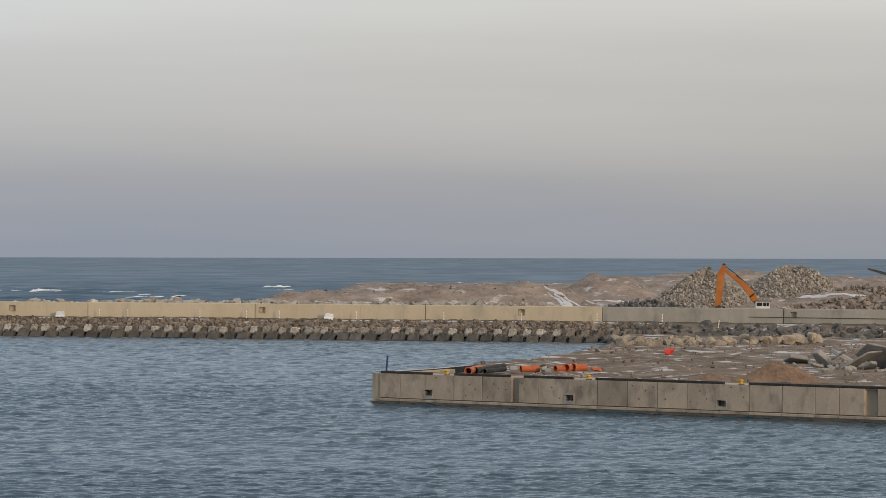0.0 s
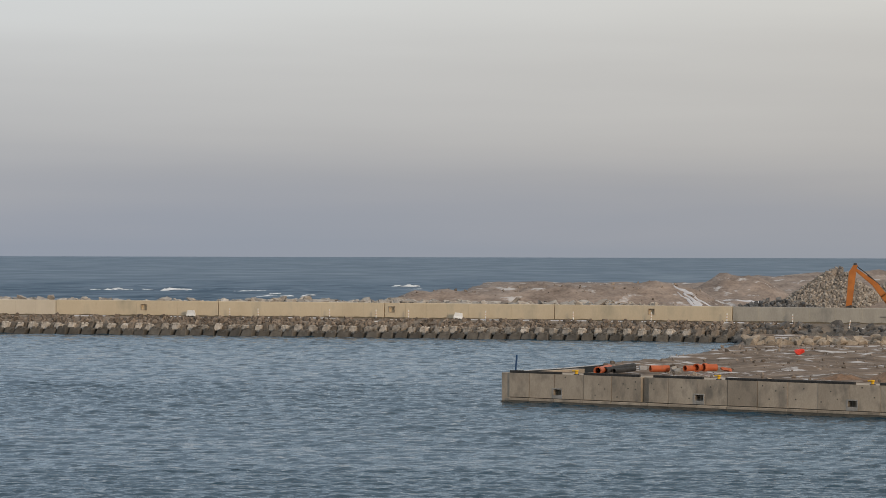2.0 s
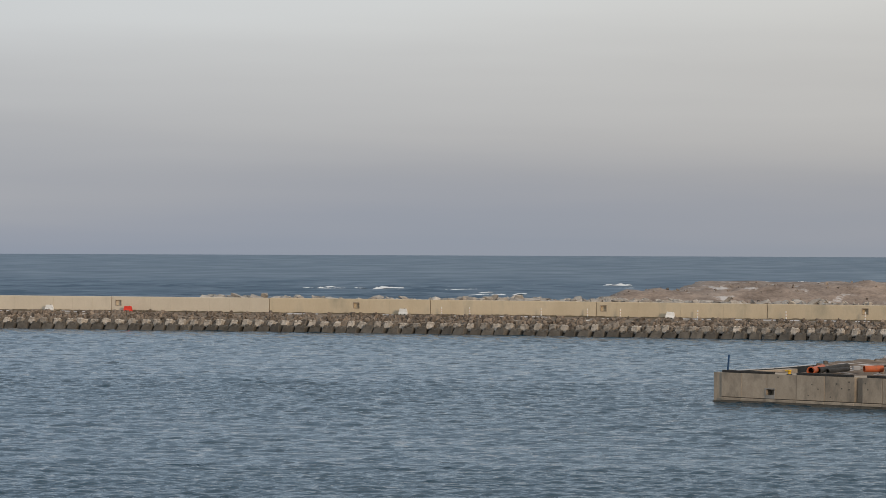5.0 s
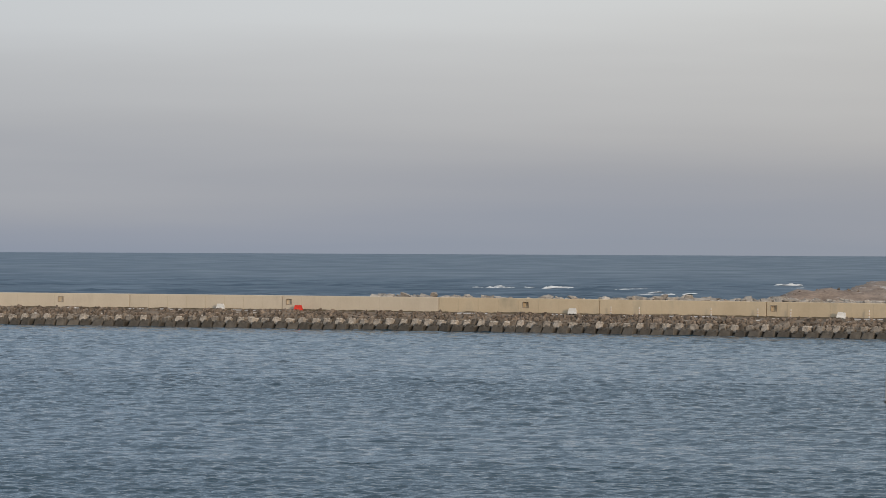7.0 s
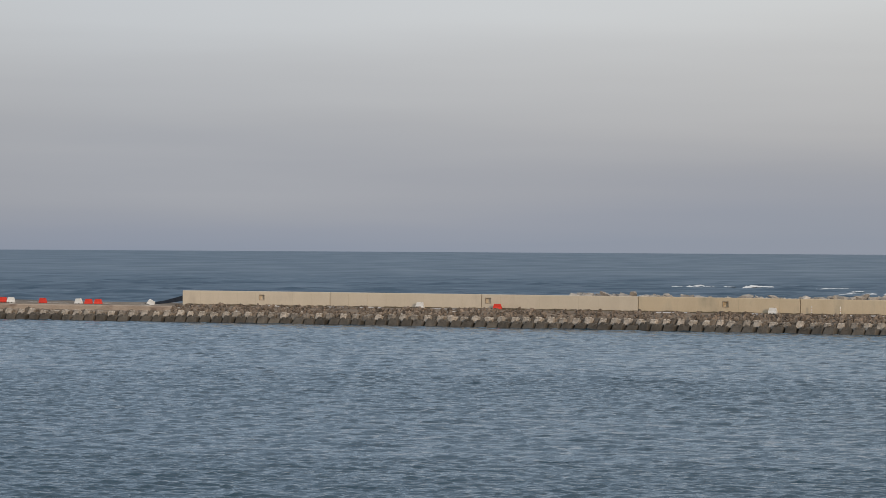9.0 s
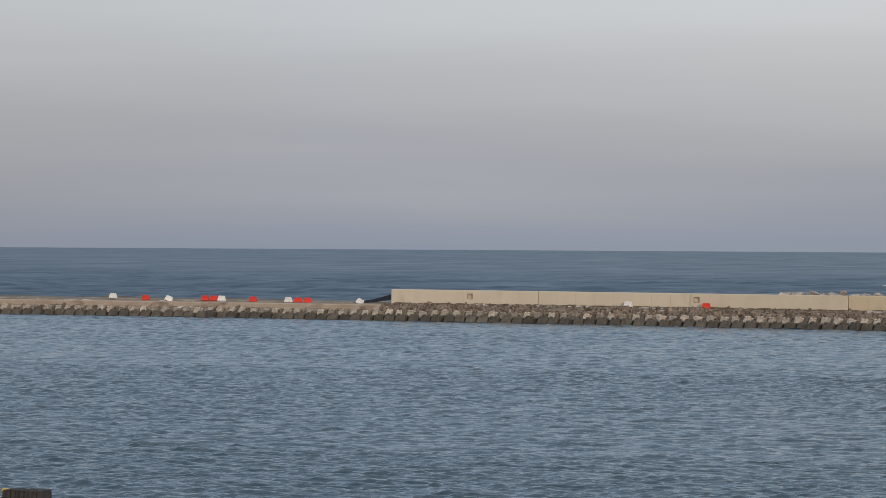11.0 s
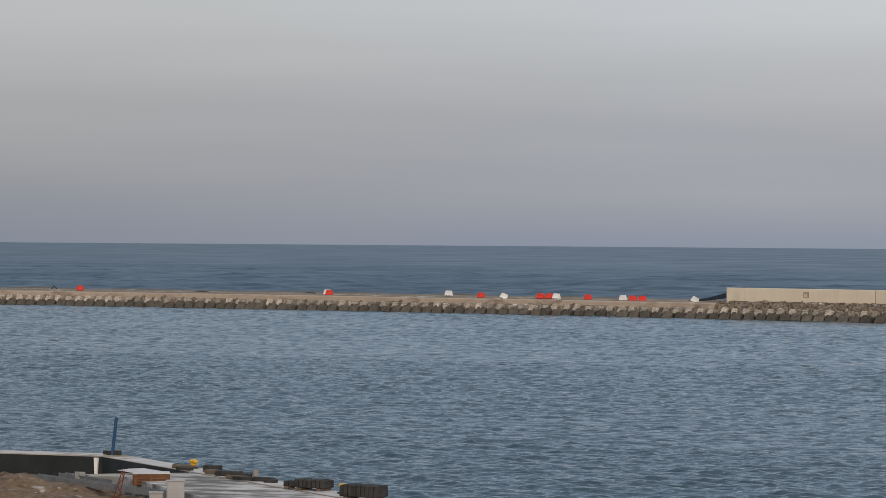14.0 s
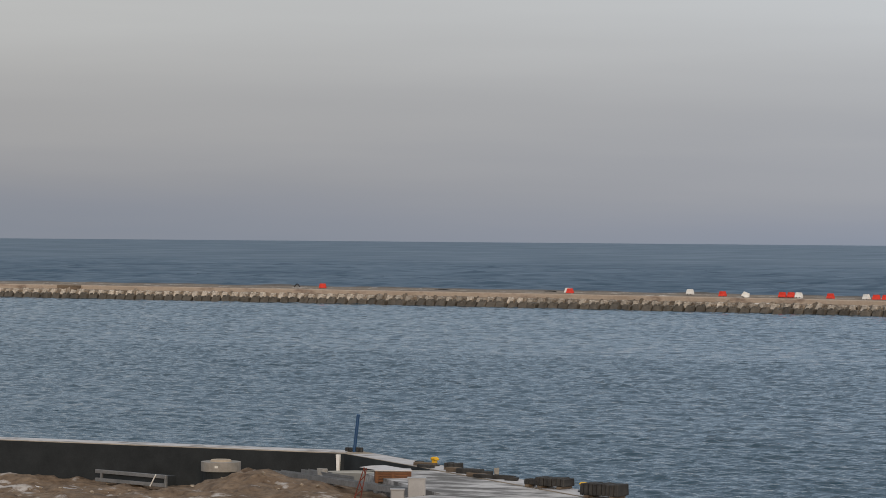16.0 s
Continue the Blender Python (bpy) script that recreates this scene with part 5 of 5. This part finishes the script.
def fender(m, length, width, height, seed, label, slats=7):
    """A heavy rubber fender block, grooved across, lying on wooden bearers."""
    rn = random.Random(seed)
    top = tagged(new("rubber_fender"), label, "fender", "rubber fenders")
    for x in (-length * 0.33, length * 0.33):
        bm = bmesh.new()
        box(bm, x - 0.08, x + 0.08, -width / 2, width / 2, 0, 0.08, 0.01)
        part("bearer", bm, M_WOOD, top, "wooden bearer")
    for i in range(slats):
        a = -length / 2 + length * i / slats
        b = a + length / slats - 0.012
        bm = bmesh.new()
        box(bm, a, b, -width / 2 + rn.uniform(0, .05), width / 2 - rn.uniform(0, .05), 0.08, height + rn.uniform(-.02, .01), 0.025, taper=0.95)
        part("rubber_rib", bm, M_RUBBER, top)
    bm = bmesh.new()
    box(bm, -length / 2 + 0.02, length / 2 - 0.05, -width / 2 + 0.1, width / 2 - 0.1, 0.1, height - 0.06, 0.03)
    part("core", bm, M_RUBBER, top)
    top.matrix_world = m
    return top


fender(near_pose(17.75, 0.6, 2.09, 30), 1.15, 0.75, 0.36, 1, "worn black ribbed rubber fender on wooden bearers")
fender(near_pose(17.1, 0.95, 2.09, 28), 0.8, 0.45, 0.26, 5, "low black rubber fender beside a larger one", 4)
fender(near_pose(21.45, 0.7, 2.09, 33), 1.42, 0.85, 0.47, 2, "large black ribbed rubber fender near a yellow bollard", 9)
fender(near_pose(9.65, 0.5, 2.09, 20), 0.62, 0.5, 0.26, 3, "small black rubber fender lying near the quay edge", 4)
fender(near_pose(6.85, 0.6, 2.09, 30), 0.3, 0.25, 0.12, 4, "small black rubber pad on the coping", 2)


def timber(s, d, z, length, w, h, turn, seed, material, label):
    rn = random.Random(seed)
    bm = bmesh.new()
    box(bm, -length / 2, length / 2, -w / 2, w / 2, 0, h, min(w, h) * 0.12)
    for v in bm.verts:
        v.co += Vector((rn.uniform(-.015, .015), rn.uniform(-.015, .015), rn.uniform(-.01, .01)))
    ob = part("timber", bm, material)
    ob.matrix_world = near_pose(s, d, z, turn)
    return tagged(ob, label, "timber", "timber offcuts")


for i, (s, d, l, w, h, turn) in enumerate(((10.6, 0.8, 0.9, 0.3, 0.16, 25), (11.4, 0.7, 1.0, 0.35, 0.18, 30), (12.0, 0.5, 0.7, 0.25, 0.14, 40), (12.6, 1.0, 0.9, 0.2, 0.12, 18),
                                          (13.3, 0.9, 1.1, 0.3, 0.12, 28), (13.9, 0.6, 0.8, 0.25, 0.14, 38), (7.6, 0.7, 0.8, 0.4, 0.12, 30), (8.3, 1.0, 0.7, 0.25, 0.1, 20), (14.5, 0.6, 0.45, 0.25, 0.12, 33))):
    timber(s, d, 2.085, l, w, h, turn, 60 + i, M_WOOD if i % 3 == 0 else M_RUBBER, "snow-dusted timber offcut on the quay" if i % 3 == 0 else "black rubber strip lying on the quay")
ob = new("rubble_piece", rock_mesh("rubble_piece", 412, 0.14, 0.1, 0.26, M_SLAB, 12, 0.3))
ob.matrix_world = near_pose(13.2, 0.55, 2.25)
tagged(ob, "grey pointed piece of broken concrete", "rubble")


def crate(m, w, d, h):
    top = tagged(new("wooden_crate"), "brown slatted wooden crate with snow on its lid", "crate")
    for i in range(4):
        z = 0.1 + i * (h - 0.1) / 4
        for y in (-d / 2, d / 2):
            bm = bmesh.new()
            box(bm, -w / 2, w / 2, y - 0.015, y + 0.015, z, z + (h - 0.1) / 4 - 0.015)
            part("slat", bm, M_CRATE, top)
        for x in (-w / 2, w / 2):
            bm = bmesh.new()
            box(bm, x - 0.015, x + 0.015, -d / 2, d / 2, z, z + (h - 0.1) / 4 - 0.015)
            part("slat", bm, M_CRATE, top)
    for x in (-w / 2 + 0.06, 0, w / 2 - 0.06):
        bm = bmesh.new()
        box(bm, x - 0.05, x + 0.05, -d / 2 - 0.035, -d / 2 - 0.016, 0.0, h)
        part("batten", bm, M_CRATE, top)
        bm = bmesh.new()
        box(bm, x - 0.05, x + 0.05, -d / 2, d / 2, 0.0, 0.1)
        part("skid", bm, M_CRATE, top)
    bm = bmesh.new()
    box(bm, -w / 2 - 0.03, w / 2 + 0.03, -d / 2 - 0.03, d / 2 + 0.03, h, h + 0.05, 0.015)
    part("lid", bm, M_SNOW, top, "lid under snow")
    top.matrix_world = m
    return top


crate(pose(-51.6, 89.2, 1.78, 0, 0, 32), 1.25, 0.7, 0.46)


def cabinet(m, w, d, h, label):
    top = tagged(new("switch_cabinet"), label, "cabinet", "grey cabinets")
    bm = bmesh.new()
    box(bm, -w / 2, w / 2, -d / 2, d / 2, 0, h, 0.015)
    part("body", bm, M_GREYPAINT, top)
    bm = bmesh.new()
    box(bm, -w / 2 + 0.03, w / 2 - 0.03, -d / 2 - 0.02, -d / 2, 0.05, h - 0.05, 0.008)
    door = part("door", bm, M_GREYPAINT, top)
    bm = bmesh.new()
    box(bm, w / 2 - 0.09, w / 2 - 0.06, -d / 2 - 0.04, -d / 2 - 0.02, h * 0.45, h * 0.55)
    part("handle", bm, M_STEEL, door, "dark handle")
    bm = bmesh.new()
    box(bm, -w / 2 - 0.02, w / 2 + 0.02, -d / 2 - 0.03, d / 2 + 0.02, h, h + 0.03, 0.008)
    part("roof", bm, M_GREYPAINT, top)
    top.matrix_world = m
    return top


cabinet(pose(-47.45, 83.6, 1.35, 0, 0, 30), 0.58, 0.4, 1.2, "tall light grey steel cabinet on the quay")
cabinet(pose(-48.0, 83.3, 1.35, 0, 0, 30), 0.45, 0.35, 0.82, "short light grey steel cabinet beside a taller one")


def steel_beam(p, q, w, h, label):
    """An H-section lying on its side: web and two flanges."""
    p, q = Vector(p), Vector(q)
    top = tagged(new("steel_beam"), label, "beam", "steel beams")
    L = (q - p).length
    for name, y0, y1, z0, z1 in (("web", -w / 2, w / 2, h / 2 - 0.012, h / 2 + 0.012), ("flange", -w / 2 - 0.02, -w / 2, 0, h), ("flange", w / 2, w / 2 + 0.02, 0, h)):
        bm = bmesh.new()
        box(bm, 0, L, y0, y1, z0, z1)
        part(name, bm, M_GALV, top)
    d = (q - p).normalized()
    top.matrix_world = Matrix.Translation(p) @ d.to_track_quat("X", "Z").to_matrix().to_4x4()
    return top


steel_beam((-59.2, 93.65, 1.42), (-48.6, 85.6, 1.78), 0.3, 0.2, "long grey steel beam lying across the ground, snow along it")
steel_beam((-58.6, 94.65, 1.46), (-48.3, 86.6, 1.82), 0.25, 0.16, "long grey steel beam lying beside another one")


def frame_box(m, L, w, h):
    """A low steel frame with a dark body: two long rails, end posts and a brace."""
    top = tagged(new("steel_frame"), "low steel frame with a dark panel by the tarred wall", "steel frame")
    for z in (0.0, h - 0.14):
        bm = bmesh.new()
        box(bm, -L / 2, L / 2, -w / 2, -w / 2 + 0.1, z, z + 0.14, 0.01)
        part("rail", bm, M_GALV, top)
    bm = bmesh.new()
    box(bm, -L / 2 + 0.4, L / 2 - 0.05, -w / 2 + 0.1, w / 2, 0.05, h - 0.05)
    part("panel", bm, M_BLACK, top, "black panel")
    for x in (-L / 2 + 0.28, L / 2 - 0.1):
        bm = bmesh.new()
        box(bm, x, x + 0.1, -w / 2 + 0.01, -w / 2 + 0.09, 0.14, h - 0.14)
        part("post", bm, M_GALV, top)
    bm = bmesh.new()
    cyl(bm, (L * 0.29, -w / 2 - 0.03, 0.0), (L * 0.37, -w / 2 - 0.03, h), 0.025, n=8)
    part("brace", bm, M_WHITE, top, "pale brace")
    top.matrix_world = m
    return top


frame_box(pose(-66.08, 94.22, 0.72, 0, 0, -11.6), 4.0, 0.6, 0.47)


def chamber(m):
    top = tagged(new("manhole_chamber"), "concrete manhole chamber with a tarred shaft and cover slab", "manhole chamber")
    bm = bmesh.new()
    cyl(bm, (0, 0, 0), (0, 0, 0.95), 0.66, n=32)
    part("shaft", bm, M_BLACK, top, "black tarred shaft")
    bm = bmesh.new()
    cyl(bm, (0, 0, 0.95), (0, 0, 1.3), 0.76, n=32)
    part("cover_slab", bm, M_SLAB, top)
    bm = bmesh.new()
    cyl(bm, (0, 0, 1.3), (0, 0, 1.38), 0.42, 0.38, n=32)
    part("lid", bm, M_CONC, top)
    bm = bmesh.new()
    box(bm, -0.06, 0.06, -0.775, -0.755, 1.1, 1.18)
    part("label_plate", bm, M_WHITE, top, "small white plate")
    top.matrix_world = m
    return top


chamber(pose(-61.9, 93.9, 0.5, 0, 0, 20))
bm = bmesh.new()
bar(bm, (0, 0, 0), (0, 0, 0.72), 0.09, 0.16, 0.1)
ob = part("white_post", bm, M_WHITE)
ob.matrix_world = Matrix.Translation(near(1.35, 1.5, 1.35))
tagged(ob, "short pale concrete post in the wall's corner", "post")
ob = new("stone_block", rock_mesh("stone_block", 99, 0.34, 0.2, 0.18, M_SLAB, 14, 0.9))
ob.matrix_world = pose(-57.0, 93.4, 1.62, 0, 0, -30)
tagged(ob, "dark grey concrete block beside steel beams", "block")
# snow-covered board stack in front of the berth wall
bm = bmesh.new()
box(bm, -1.7, 1.4, -0.5, 0.5, 0, 0.10, 0.02, taper=0.6)
ob = part("board_stack", bm, M_SNOW)
ob.matrix_world = near_pose(7.3, 1.95, 1.93, 2)
tagged(ob, "stack of boards under snow by the coping", "boards")


def lattice(m):
    """A leaning red lattice post: two chords with cross laces."""
    top = tagged(new("lattice_post"), "leaning red oxide lattice post in sand", "lattice post")
    for x in (-0.12, 0.12):
        bm = bmesh.new()
        cyl(bm, (x, 0, 0), (x * 0.35, 0, 1.3), 0.018, n=8)
        part("chord", bm, M_RUSTRED, top)
    for i in range(5):
        z = i * 0.26
        k, k1 = 0.12 * (1 - 0.59 * i / 5), 0.12 * (1 - 0.59 * (i + 1) / 5)
        bm = bmesh.new()
        cyl(bm, (-k if i % 2 else k, 0, z), (k1 if i % 2 else -k1, 0, z + 0.26), 0.018, n=6)
        part("lace", bm, M_RUSTRED, top)
    top.matrix_world = m
    return top


lattice(pose(-51.9, 87.2, 1.2, 0, 14, 35))
# snow lying on copings and deck
M_PATCHY = surface("patchy_snow_on_concrete", (0.42, 0.41, 0.41), (0.58, 0.57, 0.57), 1.2, 0.85, 0.2, 0.1, 0, (0.13, 0.126, 0.122), 1.1, (0.41, 0.56), stretch=(0.5, 1.5, 1))
def plate(name, corners, under, material):
    """A slab whose top corners each have their own height."""
    n = len(corners)
    verts = [Vector((p.x, p.y, under)) for p in corners] + [Vector(p) for p in corners]
    faces = [tuple(range(n))[::-1], tuple(range(n, 2 * n))] + [(i, (i + 1) % n, n + (i + 1) % n, n + i) for i in range(n)]
    return new(name, mesh_of(name, verts, faces, material))


ob = plate("deck_ramp", [near(1.3, 1.2, 1.45), near(9.2, 1.2, 2.06), near(9.2, 3.75, 2.0), near(1.3, 2.75, 1.45)], 0.9, M_GREY_SHADED)
tagged(ob, "grey concrete ramp behind the berth wall", "deck", kind="structure")
ob = plate("quay_deck", [near(9.2, 1.2, 2.066), near(75, 1.2, 2.066), near(75, 9.0, 2.04), near(19.6, 9.0, 2.0), near(17.6, 4.7, 2.0), near(9.2, 3.75, 2.0)], 0.9, M_PATCHY)
tagged(ob, "grey quay deck with streaks of trodden snow", "deck", kind="structure")
pts = [Vector((x, y, near_z(x, y) + 0.03)) for x, y in ((rnd.uniform(-74, -53), rnd.uniform(88, 94.5)) for _ in range(45)) if near_keep(x, y)]
scatter(None, "stone", M_TANROCK, pts, 17, (0.04, 0.1), 0.7, "small brown stone lying on sandy ground")
